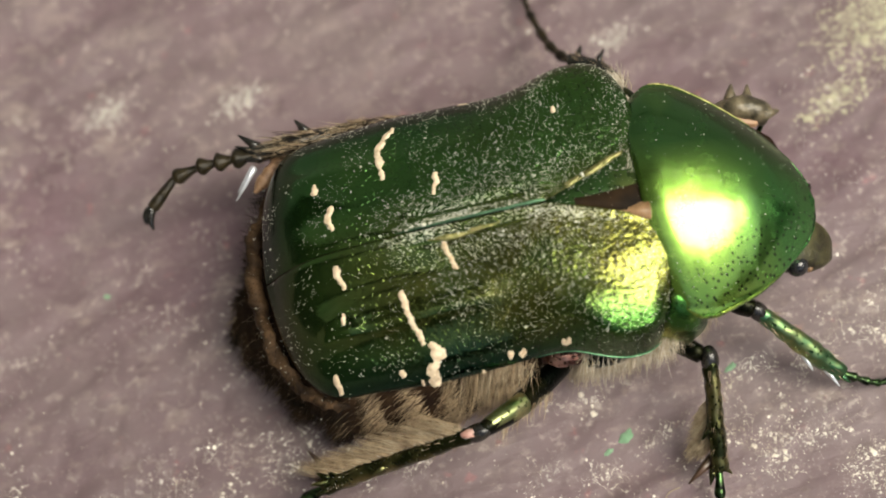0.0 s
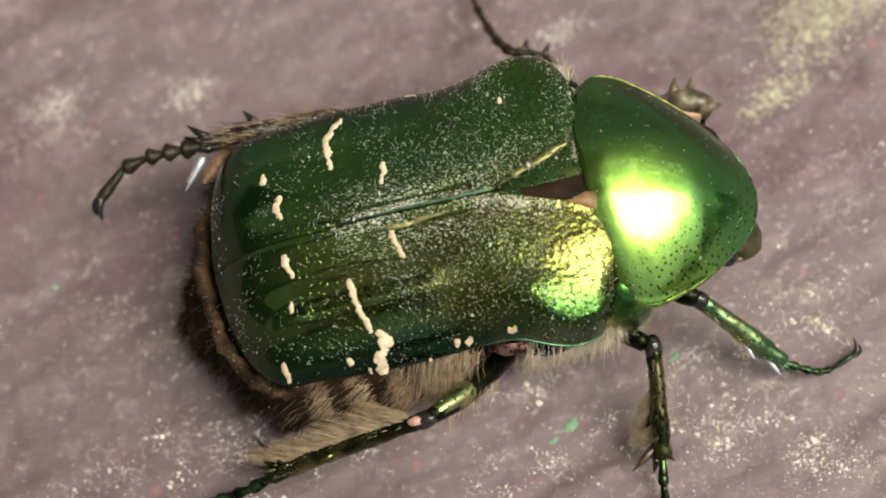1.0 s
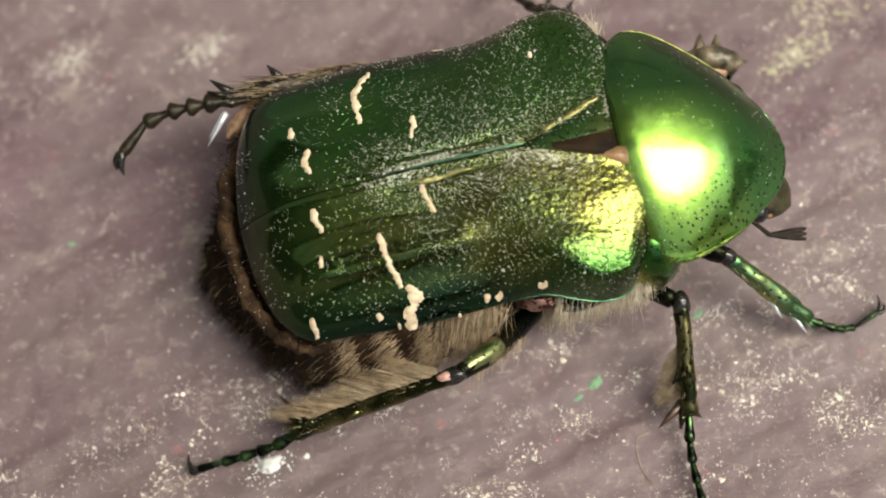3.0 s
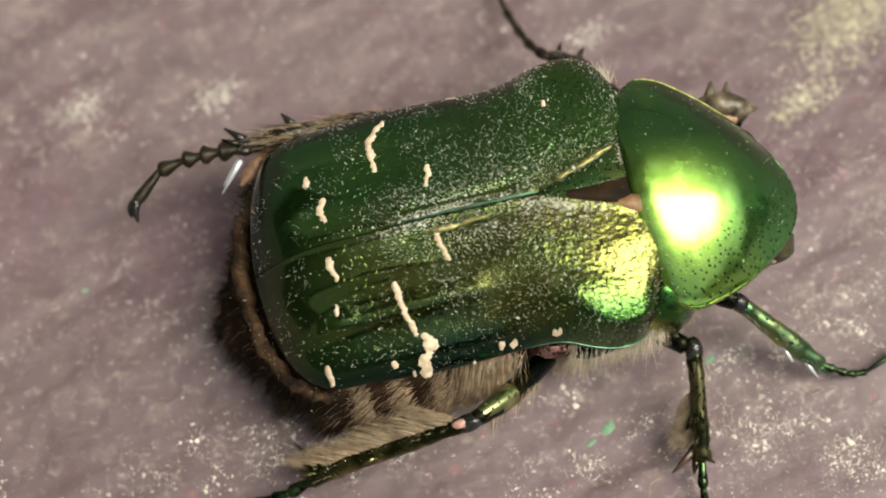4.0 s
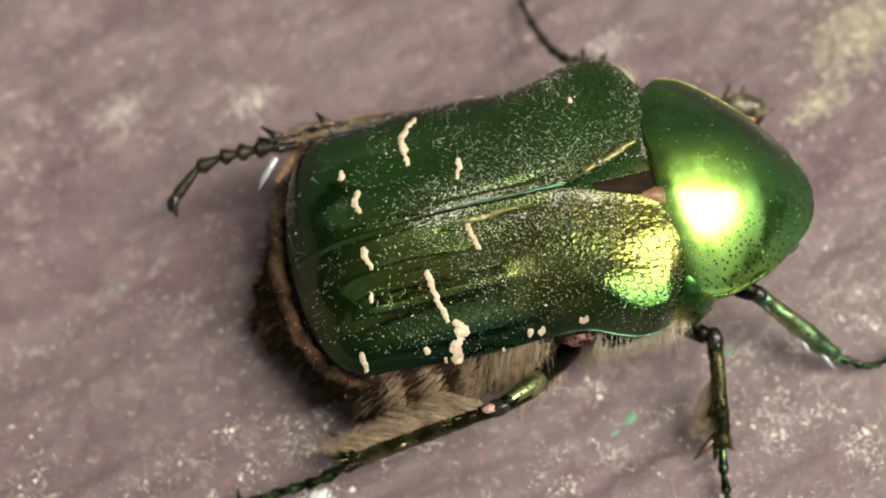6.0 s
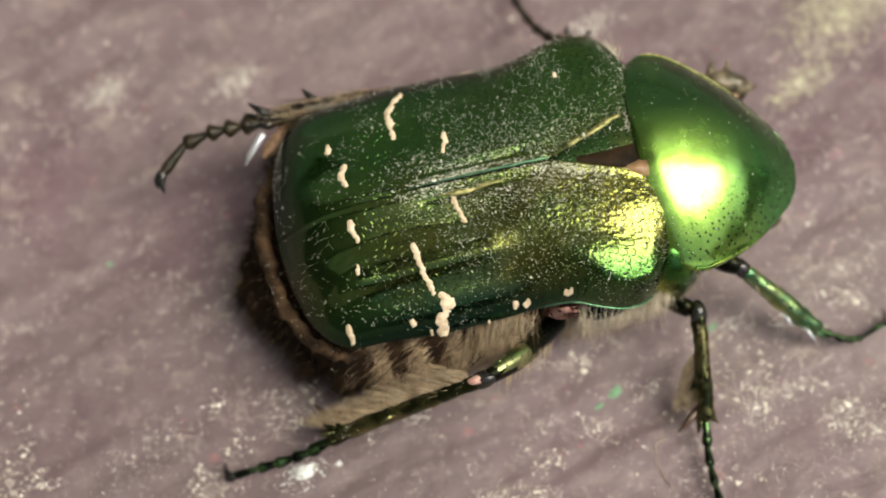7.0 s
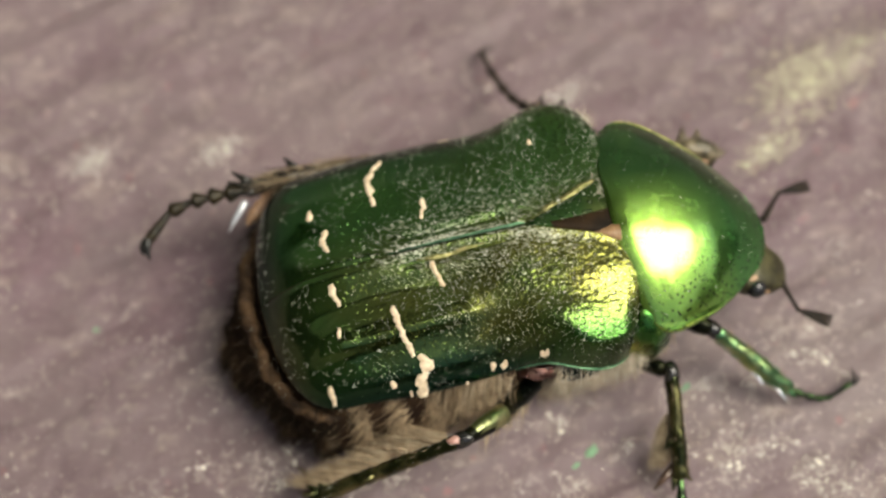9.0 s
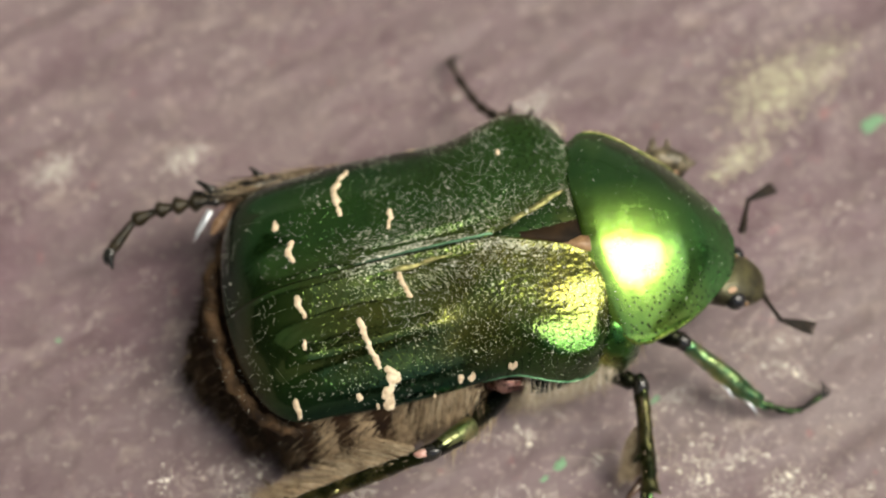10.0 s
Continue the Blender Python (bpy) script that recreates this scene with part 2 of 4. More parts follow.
FLAKE = lichen("green_flake", (0.19, 0.34, 0.20))
CHALK = lichen("white_crust", (0.72, 0.74, 0.70))
OCHRE = lichen("ochre_crust", (0.47, 0.44, 0.31))
PALECRUST = lichen("pale_crust", (0.50, 0.46, 0.42))
BEAD = plain("pale_green_edge", (0.05, 0.12, 0.07), (0.14, 0.26, 0.15), 2.0, 0.38, 1.0, 0.01)

# ---- the body's shape, in millimetres: u to the head, v to its left, w up ----
def interp(table, x):
    xs, ys = zip(*table)
    return float(np.interp(x, xs, ys))


def soft(table, x, r=0.35):
    return (interp(table, x - r) + 2 * interp(table, x) + interp(table, x + r)) / 4


def step(a, b, x):
    k = min(1.0, max(0.0, (x - a) / (b - a)))
    return k * k * (3 - 2 * k)


V0 = 0.2
REAR = -9.15
E_WIDTH = [(-6.6, 4.28), (-4.3, 4.45), (-2.3, 4.4), (-0.6, 4.3), (0.1, 4.4), (0.9, 4.72), (1.6, 4.9), (2.2, 4.9), (2.7, 4.72), (3.1, 4.35), (3.5, 3.7)]
E_TOP = [(-9.15, 4.7), (-8.9, 5.15), (-8.4, 5.85), (-7.8, 6.45), (-7.3, 6.8), (-6.5, 7.05), (-4.5, 7.28), (-3, 7.36), (0, 7.45), (2, 7.44), (3.0, 7.36), (3.6, 7.12)]
E_RIM = [(-9.15, 4.6), (-8, 4.9), (-6, 5.2), (-3, 5.3), (-1, 5.45), (0.2, 5.55), (1.2, 5.25), (2.2, 5.05), (3.5, 5.1)]


def e_inner(u):
    """Half the breadth of the gap that the shield fills."""
    return 1.05 * max(0.0, u - 0.1) / 2.9


def e_wide(u):
    """Half the breadth of the wing cases, rounded off at the tail."""
    if u > -6.6:
        return soft(E_WIDTH, u, 0.25)
    k = min(1.0, (-6.6 - u) / 2.56)
    return 4.28 * (1 - k ** 2.8) ** 0.476


COSTAE = [[(-7.55, 2.75), (-7.2, 2.62), (-6.0, 2.6), (-3.5, 2.5), (-1.0, 2.5)], [(-7.5, 2.6), (-7.1, 2.05), (-6.5, 1.6), (-5.6, 1.42), (-3.4, 1.35)]]


def off_line(line, u, v):
    """How far (u, v) lies from a line of points."""
    best = 9.0
    for (a, b), (c, d) in zip(line, line[1:]):
        k = min(1.0, max(0.0, ((u - a) * (c - a) + (v - b) * (d - b)) / ((c - a) ** 2 + (d - b) ** 2)))
        best = min(best, math.hypot(u - a - k * (c - a), v - b - k * (d - b)))
    return best


def e_height(u, v, side=-1):
    """The height of a wing case over u and the distance v from the seam."""
    wide = max(1e-3, e_wide(u))
    q = min(1.0, abs(v) / wide)
    rim, top = soft(E_RIM, u), soft(E_TOP, u, 0.25)
    w = rim + (top - rim) * (1 - q ** (2.6 + 2.4 * step(-1.8, 1.0, u))) ** 0.68
    worn = 1.0 if side < 0 else 0.35
    along = worn * step(-0.6, -3.2, u) * step(-8.6, -7.0, u)
    w -= 0.30 * along * math.exp(-(((v - 1.25) / 0.62) ** 2))
    if u < 0:
        # the knob near the tail, and the ribs that run forward from it
        w += 0.16 * worn * math.exp(-(((u + 6.95) / 0.6) ** 2) - ((v - 2.45) / 0.75) ** 2)
        for line, high, fade in ((COSTAE[0], 0.10, step(-0.8, -3.0, u)), (COSTAE[1], 0.07, step(-3.4, -5.5, u))):
            w += worn * high * fade * math.exp(-((off_line(line, u, v) / 0.17) ** 2))
    w -= 0.2 * along * math.exp(-(((v - 3.15) / 0.42) ** 2))
    # the shoulder: a broad slope to the front and the side
    k = (1.0 if side < 0 else 0.3) * step(-2.0, 1.2, u) * step(2.1, 3.4, v) * step(wide, wide - 0.45 - step(1.5, -0.2, u), v) * step(3.6, 2.7, u)
    w += k * (7.5 - 0.03 * (v - 1.6) - 0.14 * max(0.0, v - 2.95) ** 2 - 0.05 * (u - 0.6) - 0.055 * (u - 0.6) ** 2 - w)
    w += 0.10 * math.exp(-(((v - 0.06) / 0.10) ** 2)) * step(0.2, -0.6, u) * step(-5.5, -3.5, u) - 0.09 * math.exp(-((v / 0.03) ** 2))
    w -= 0.12 * math.exp(-(((v - 0.42) / 0.16) ** 2)) * step(0.2, -1.0, u) * step(-5.5, -3.5, u)
    w += 0.05 * math.exp(-(((v - e_inner(u)) / 0.10) ** 2)) * step(0.2, 0.8, u)
    return w


# ---- helpers for the meshes, in millimetres ----
def part(name, bm, material, parent=None, label="", smooth=True, at=(0, 0, 0)):
    """Links a bmesh as one mesh object under a thing or a part; at: its own zero, in millimetres."""
    bmesh.ops.recalc_face_normals(bm, faces=bm.faces)
    me = bpy.data.meshes.new(name)
    for v in bm.verts:
        v.co = (v.co - Vector(at)) * MM
    for f in bm.faces:
        f.smooth = smooth
    bm.to_mesh(me)
    bm.free()
    me.materials.append(material)
    ob = new(name, me)
    ob.location = Vector(at) * MM
    if parent:
        ob.parent = parent
        ob.location = Vector(at) * MM - (parent.get("zero") and Vector(parent["zero"]) * MM or Vector())
    ob["zero"] = list(at)
    if label:
        tagged(ob, label)
    return ob


def sheet(bm, rows, closed=False):
    """Faces between rows of points of equal count."""
    made = [[bm.verts.new(p) for p in row] for row in rows]
    n = len(rows[0])
    for a, b in zip(made, made[1:]):
        for k in range(n if closed else n - 1):
            quad = [a[k], a[(k + 1) % n], b[(k + 1) % n], b[k]]
            bm.faces.new(quad)
    return made


def tube(bm, points, radii, sides=8, flat=1.0, up=(0, 0, 1)):
    """A limb round the points, with a radius at each and rounded ends; flat: its breadth against its height."""
    pts = [Vector(p) for p in points]
    rows = []
    for k, (p, r) in enumerate(zip(pts, radii)):
        way = (pts[min(k + 1, len(pts) - 1)] - pts[max(k - 1, 0)]).normalized()
        side = way.cross(Vector(up))
        side = side.normalized() if side.length > 1e-4 else Vector((1, 0, 0))
        top = side.cross(way)
        ring = [p + r * (flat * math.cos(a) * side + math.sin(a) * top) for a in (2 * math.pi * i / sides for i in range(sides))]
        rows.append(ring)
    made = sheet(bm, rows, True)
    for ring, p, q, r in ((made[0], pts[0], pts[1], radii[0]), (made[-1], pts[-1], pts[-2], radii[-1])):
        tip = bm.verts.new(p + (p - q).normalized() * r * 0.55)
        for i in range(sides):
            bm.faces.new([ring[i], ring[(i + 1) % sides], tip])


def limb(points, radii, sides=8, flat=1.0, fine=3, up=(0, 0, 1)):
    """A bmesh with one tube, smoothed between its points."""
    pts, rs = [], []
    p = [Vector(q) for q in points]
    for k in range(len(p) - 1):
        a, b, c, d = p[max(k - 1, 0)], p[k], p[k + 1], p[min(k + 2, len(p) - 1)]
        for j in range(fine):
            t = j / fine
            pts.append(0.5 * (2 * b + (c - a) * t + (2 * a - 5 * b + 4 * c - d) * t * t + (3 * b - a - 3 * c + d) * t**3))
            rs.append(radii[k] + (radii[k + 1] - radii[k]) * t)
    pts.append(p[-1])
    rs.append(radii[-1])
    bm = bmesh.new()
    tube(bm, pts, rs, sides, flat, up)
    return bm


def spike(bm, base, tip, r, sides=6):
    b, t = Vector(base), Vector(tip)
    mid = b.lerp(t, 0.5)
    tube(bm, [b, mid, b.lerp(t, 0.92)], [r, r * 0.62, r * 0.14], sides)


def hairs(name, roots, parent, material, label, seed=1, thick=0.012, bend=0.25):
    """Fine hairs, each from a root along a way (both in millimetres), bending down to its tip."""
    rng = random.Random(seed)
    verts, faces = [], []
    for root, way in roots:
        root, way = Vector(root), Vector(way)
        ax = way.normalized()
        side = ax.cross(Vector((rng.uniform(-1, 1), rng.uniform(-1, 1), rng.uniform(-1, 1)))).normalized()
        top = ax.cross(side)
        drop = Vector((rng.uniform(-0.4, 0.4), rng.uniform(-0.4, 0.4), -1)) * way.length * bend
        for k, (t, r) in enumerate(((0, 1.0), (0.5, 0.8), (1.0, 0.15))):
            c = root + way * t + drop * t * t
            for a in (0.0, 2.1, 4.2):
                verts.append((c + thick * r * (math.cos(a) * side + math.sin(a) * top)) * MM)
        n = len(verts) - 9
        for k in (0, 3):
            for i in range(3):
                j = (i + 1) % 3
                faces.append((n + k + i, n + k + j, n + k + 3 + j, n + k + 3 + i))
    me = bpy.data.meshes.new(name)
    me.from_pydata(verts, [], faces)
    me.materials.append(material)
    ob = new(name, me)
    ob.parent = parent
    return tagged(ob, label, kind="stuff")


# ---- the board on which the beetle sits ----
def ground_height(x, y):
    """Relief of the board, in millimetres: worn grain and shallow dents."""
    a = radians(GRAIN)
    along, across = x * math.cos(a) + y * math.sin(a), -x * math.sin(a) + y * math.cos(a)
    h = 0.16 * noise.noise((along * 0.10, across * 0.55, 1.3)) + 0.10 * noise.noise((along * 0.35, across * 1.3, 7.1))
    h += 0.06 * noise.noise((x * 1.6, y * 1.6, 3.7)) + 0.035 * noise.noise((x * 3.7, y * 3.7, 9.2))
    return h - 0.12


def board():
    far = [40, 46, 60, 100, 300, 1000, 5000, 50000]
    xs = [-f for f in far[::-1]] + [-36 + 0.18 * k for k in range(401)] + far
    ys = [-f for f in far[::-1]] + [-28 + 0.18 * k for k in range(345)] + far
    verts, faces = [], []
    for y in ys:
        for x in xs:
            fade = step(38, 33, abs(x)) * step(37, 31, abs(y))
            verts.append((x * MM, y * MM, (ground_height(x, y) * fade if fade else -0.12) * MM))
    n = len(xs)
    for j in range(len(ys) - 1):
        for i in range(n - 1):
            faces.append((j * n + i, j * n + i + 1, (j + 1) * n + i + 1, (j + 1) * n + i))
    me = bpy.data.meshes.new("ground")
    me.from_pydata(verts, [], faces)
    me.polygons.foreach_set("use_smooth", [True] * len(faces))
    me.materials.append(WOOD)
    return tagged(new("ground", me), "weathered wooden board with worn mauve paint and pale flecks", "board", kind="structure")


def crust(name, x, y, rx, ry, high, material, label, category, seed, turn=0):
    """A low, uneven crust or flake on the board."""
    bm = bmesh.new()
    rings, sides = 7, 36
    a0 = radians(turn)
    edge = [0.8 + 0.3 * noise.noise((math.cos(t) * 1.2 + seed, math.sin(t) * 1.2, seed * 0.7)) + 0.12 * noise.noise((math.cos(t) * 4 + seed, math.sin(t) * 4, seed * 0.7)) for t in (2 * math.pi * k / sides for k in range(sides))]
    rows = []
    for k in range(rings + 1):
        f = k / rings
        row = []
        for i in range(sides):
            t = 2 * math.pi * i / sides
            px, py = rx * f * edge[i] * math.cos(t), ry * f * edge[i] * math.sin(t)
            gx, gy = x + px * math.cos(a0) - py * math.sin(a0), y + px * math.sin(a0) + py * math.cos(a0)
            z = ground_height(gx, gy) + (high * (1 - f**3) * (0.75 + 0.5 * noise.noise((gx * 4, gy * 4, seed))) if k < rings else -0.04)
            row.append((gx, gy, z))
        rows.append(row)
    made = sheet(bm, rows[1:], True)
    mid = bm.verts.new((x, y, ground_height(x, y) + high * 0.9))
    for i in range(sides):
        bm.faces.new([mid, made[0][i], made[0][(i + 1) % sides]])
    return tagged(part(name, bm, material, at=(x, y, 0)), label, category)


board()
crust("flake", 1.25, -5.85, 0.4, 0.24, 0.07, FLAKE, "small green flake stuck to the painted board", "flake", 3, turn=40)
crust("flake", 0.55, -6.25, 0.24, 0.11, 0.05, FLAKE, "small pale green flake stuck to the painted board", "flake", 4, turn=25)
crust("flake", 16.7, 4.9, 0.75, 0.4, 0.1, FLAKE, "bright green flake lying on the painted board", "flake", 5, turn=20)
crust("flake", 5.2, -4.3, 0.3, 0.13, 0.05, FLAKE, "small green flake stuck to the painted board", "flake", 8, turn=30)
crust("flake", -15.5, 3.25, 0.16, 0.12, 0.06, FLAKE, "tiny pale green flake on the painted board", "flake", 11)
crust("white_speck", -10.05, -6.2, 0.5, 0.42, 0.3, CHALK, "chalky white crumb on the board beside the hind foot", "crumb", 13)


def crumbs(name, spots, count, material, label, category, kind, seed, size=0.05):
    """Many small uneven lumps strewn round spots (x, y, spread along and across the grain)."""
    rng = random.Random(seed)
    verts, faces = [], []
    a0 = radians(GRAIN + 8)
    while count:
        x0, y0, sa, sb = rng.choice(spots)
        if sa > 20:
            x, y = rng.uniform(x0 - sa, x0 + sa), rng.uniform(y0 - sb, y0 + sb)
            k = noise.noise((x * 0.22, y * 0.4, 5.0)) + 0.9 * noise.noise((x * 0.75, y * 0.95, 2.0)) + 0.4 * noise.noise((x * 2.2, y * 2.2, 4.0))
            if rng.random() > step(-0.05, 0.75, k) + 0.02:
                continue
        else:
            a, b = rng.gauss(0, sa), rng.gauss(0, sb)
            x, y = x0 + a * math.cos(a0) - b * math.sin(a0), y0 + a * math.sin(a0) + b * math.cos(a0)
        count -= 1
        r = size * math.exp(rng.gauss(0, 0.55))
        z = ground_height(x, y)
        n = len(verts)
        for k in range(5):
            a = (k + rng.uniform(-0.3, 0.3)) * 2 * math.pi / 5
            verts.append(((x + r * math.cos(a) * rng.uniform(0.7, 1.3)) * MM, (y + r * math.sin(a) * rng.uniform(0.7, 1.3)) * MM, (z - 0.01) * MM))
        verts.append(((x + rng.uniform(-0.4, 0.4) * r) * MM, (y + rng.uniform(-0.4, 0.4) * r) * MM, (z + r * rng.uniform(0.35, 0.8)) * MM))
        faces += [(n + k, n + (k + 1) % 5, n + 5) for k in range(5)]
    me = bpy.data.meshes.new(name)
    me.from_pydata(verts, [], faces)
    me.polygons.foreach_set("use_smooth", [True] * len(faces))
    me.materials.append(material)
    return tagged(new(name, me), label, category, kind=kind)


crumbs("grit", [(0, 3, 34, 26), (0, -6, 30, 12), (0, -8, 30, 5), (0, -8, 26, 4)], 78000, GRIT, "fine pale grit in the worn paint", "grit", "stuff", 31, 0.0155)
for n, (x, y, sa, sb, count) in enumerate([(13.4, 7.3, 1.15, 0.75, 1000), (11.2, 4.6, 0.75, 0.3, 240), (15.9, 8.2, 0.8, 0.5, 240), (-14.6, 10.4, 0.55, 0.32, 200), (-9.7, 9.7, 0.5, 0.3, 150),
                                         (8.4, -9.6, 1.3, 0.6, 200), (3.4, -9.6, 0.9, 0.4, 130), (-15.2, -4.4, 1.2, 0.5, 220), (-1.5, -6.4, 0.3, 0.2, 60), (4.2, 8.9, 0.5, 0.25, 120), (12.3, -0.1, 0.4, 0.3, 110), (6.6, -7.2, 0.9, 0.45, 150)]):
    crumbs("lichen", [(x, y, sa, sb)], count * (4 if y > 0 else 5), OCHRE if x > 10 and y > 0 else PALECRUST, "yellowish crumbling crust of lichen on the board" if x > 10 and y > 0 else "pale crumbling crust on the board", "lichen", "stuff", 50 + n, 0.026 if y > 0 else 0.014)

crumbs("chalk", [(-10.05, -6.25, 0.5, 0.3)], 160, CHALK, "chalky white crumbs round a larger one", "crumb", "stuff", 71, 0.03)


def fibre(points, label):
    """A loose fine fibre that lies curled on the board."""
    line = [(x, y, ground_height(x, y) + 0.03) for x, y in points]
    return tagged(part("fibre", limb(line, [0.018] * len(line), 6, 1.0, 6), PALEHAIR, at=(*points[0], 0)), label, "fibre")


fibre([(2.54, -7.96), (2.13, -8.07), (2.0, -8.4), (2.02, -9.09), (2.31, -9.76)], "pale curled fibre lying on the board beside the foot")


def wall(name, x, y, long, high, turn, label, material=WALL):
    """An unseen boarded wall, added to shape reflections and block sky; metres."""
    bm = bmesh.new()
    boards = int(high / 0.2)
    for k in range(boards):
        z0, z1 = -0.4 + k * high / boards, -0.4 + (k + 1) * high / boards - 0.006
        m = bmesh.ops.create_cube(bm, size=1)["verts"]
        for v in m:
            v.co = Vector((v.co.x * long, v.co.y * (0.06 if v.co.z > 0 else 0.075), z0 if v.co.z < 0 else z1)) * 1000
    ob = part(name, bm, material, None, "", False)
    ob.matrix_world = pose(x, y, 0, 0, 0, turn)
    tagged(ob, label, "wall", kind="structure")


# unseen walls, added to block sky and fill the shell's reflections
wall("added_wall_north", 1.45, 0.3, 4.2, 3.0, 0, "unseen pale boarded wall, added for its reflection", PALE_BOARDS)
wall("added_wall_south", 1.45, -3.2, 4.2, 1.2, 0, "unseen dark timber wall, added to block low sky")
wall("added_wall_east", 3.5, -1.45, 3.44, 1.5, 90, "unseen grey boarded wall, added for its reflection", BOARDING)
wall("added_wall_west", -0.6, -1.45, 3.44, 2.8, 90, "unseen dark timber wall, added to block low sky")

def overhang():
    """Unseen overhang, added to block high light: boards, rafters and a gutter board; metres."""
    bm = bmesh.new()
    boxes = [(1.45, y, 2.62, 4.4, 0.106, 0.03) for y in (0.20, 0.09, -0.02, -0.13)]
    boxes += [(x, 0.035, 2.53, 0.06, 0.45, 0.12) for x in (-0.5, 0.1, 0.7, 1.3, 1.9, 2.5, 3.1)] + [(1.45, -0.21, 2.55, 4.4, 0.03, 0.2)]
    for x, y, z, a, b, c in boxes:
        for v in bmesh.ops.create_cube(bm, size=1)["verts"]:
            v.co = Vector((x + v.co.x * a, y + v.co.y * b, z + v.co.z * c)) * 1000
    tagged(part("added_overhang", bm, WALL, None, "", False), "unseen dark overhang, added to block high light", "roof", kind="structure")


overhang()

# ---- the beetle ----
beetle = tagged(new("beetle"), "metallic green rose chafer with cream marks, standing on the board", "beetle")
ROLL = Matrix.Rotation(radians(8), 3, "X")


def body(u, v, w):
    """From the body's own space, which leans to its right, to the board's."""
    return ROLL @ Vector((u, v, w - 5)) + Vector((0, 0, 5))


def elytron(side):
    bm = bmesh.new()
    rows = []
    ns, nq = 90, 44
    for i in range(ns + 1):
        s = i / ns
        row = []
        for j in range(nq + 1):
            q = math.sin(j / nq * math.pi / 2)
            front = 3.42 - 0.75 * q**6 - 0.1 * (1 - q) ** 2
            u = front + (REAR - front) * math.sin(s * math.pi / 2) ** 0.9
            wide = e_wide(u)
            inner = e_inner(u) + 0.015
            v = inner + q * max(0.0, wide - inner)
            row.append(body(u, side * v + V0, e_height(u, v, side)))
        edge_u, edge_v, edge_w = u, v, e_height(u, v, side)
        row.append(body(edge_u + 0.02 * (edge_u < -8.9), side * edge_v * 0.995 + V0, edge_w - 0.06))
        row.append(body(edge_u + 0.12 * (edge_u < -8.7), side * edge_v * 0.93 + V0, edge_w - 0.14))
        rows.append(row)
    sheet(bm, rows)
    bmesh.ops.remove_doubles(bm, verts=bm.verts, dist=1e-4)
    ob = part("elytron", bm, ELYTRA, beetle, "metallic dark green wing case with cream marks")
    return ob


def on_case(u, v, lift=0.02):
    return body(u, v + V0, e_height(u, abs(v), math.copysign(1, v)) + lift)


def mark(points, width, owner, seed):
    """A ragged cream mark of scales laid over a wing case."""
    bm = bmesh.new()
    p = [Vector((*q, 0)) for q in points]
    long = sum((b - a).length for a, b in zip(p, p[1:]))
    n = max(6, int(long / 0.04))
    line = []
    for k in range(n + 1):
        d = long * k / n
        for a, b in zip(p, p[1:]):
            if d <= (b - a).length + 1e-6:
                line.append(a.lerp(b, min(1, d / (b - a).length)))
                break
            d -= (b - a).length
    rows = []
    line = [line[0] + (line[0] - line[1]).normalized() * width * 0.3] + line + [line[-1] + (line[-1] - line[-2]).normalized() * width * 0.3]
    for k, c in enumerate(line):
        way = (line[min(k + 1, len(line) - 1)] - line[max(k - 1, 0)]).normalized()
        across = Vector((-way.y, way.x, 0))
        f = k / (len(line) - 1)
        half = width / 2 * (0.25 + 0.75 * min(1, math.sin(math.pi * (0.08 + 0.84 * f)) * 2.2))
        l = half * (0.86 + 0.7 * noise.noise((c.x * 3.1, c.y * 3.1, seed)) + 0.75 * noise.noise((c.x * 9, c.y * 9, seed)))
        r = half * (0.86 + 0.7 * noise.noise((c.x * 3.1, c.y * 3.1, seed + 40)) + 0.75 * noise.noise((c.x * 9, c.y * 9, seed + 40)))
        row = []
        for m, up in ((-1, -0.012), (-0.8, 0.018), (0, 0.03), (0.8, 0.018), (1, -0.012)):
            q = c + across * (m * (l if m > 0 else r))
            row.append(on_case(q.x, q.y, up))
        rows.append(row)
    sheet(bm, rows)
    part("scale_mark", bm, CREAM, owner, "cream patch of scales")


MARKS = [
    (0.25, [(-4.1, 3.75), (-4.35, 3.46), (-4.69, 3.0), (-4.71, 2.44), (-4.67, 1.98)]),
    (0.2, [(-3.02, 1.71), (-3.02, 1.46), (-3.2, 1.11)]),
    (0.22, [(-6.86, 2.29), (-6.89, 2.04)]),
    (0.22, [(-6.46, 1.44), (-6.65, 1.11), (-6.55, 0.73)]),
    (0.16, [(1.0, 2.94), (1.01, 2.81)]),
    (0.1, [(-1.85, 4.27), (-1.59, 4.23)]),
    (0.22, [(-6.65, -0.52), (-6.68, -0.77), (-6.56, -1.14)]),
    (0.16, [(-6.72, -2.01), (-6.77, -2.28)]),
    (0.24, [(-4.81, -1.74), (-4.75, -2.53), (-4.5, -3.31)]),
    (0.38, [(-4.23, -3.45), (-4.08, -3.73), (-4.43, -4.08), (-4.43, -4.42)]),
    (0.22, [(-3.21, -0.56), (-3.14, -0.89), (-2.99, -1.34)]),
    (0.24, [(-7.44, -3.65), (-7.42, -4.07)]),
    (0.2, [(-5.34, -3.98), (-5.33, -4.07)]),
    (0.12, [(-4.79, -4.33), (-4.79, -4.39)]),
    (0.22, [(-1.94, -4.13), (-1.95, -4.21)]),
    (0.22, [(-1.51, -4.14), (-1.59, -4.22)]),
    (0.12, [(-2.87, -4.41), (-2.86, -4.42)]),
    (0.16, [(-0.26, -4.17), (-0.06, -4.19)]),
]
left_case, right_case = elytron(1), elytron(-1)
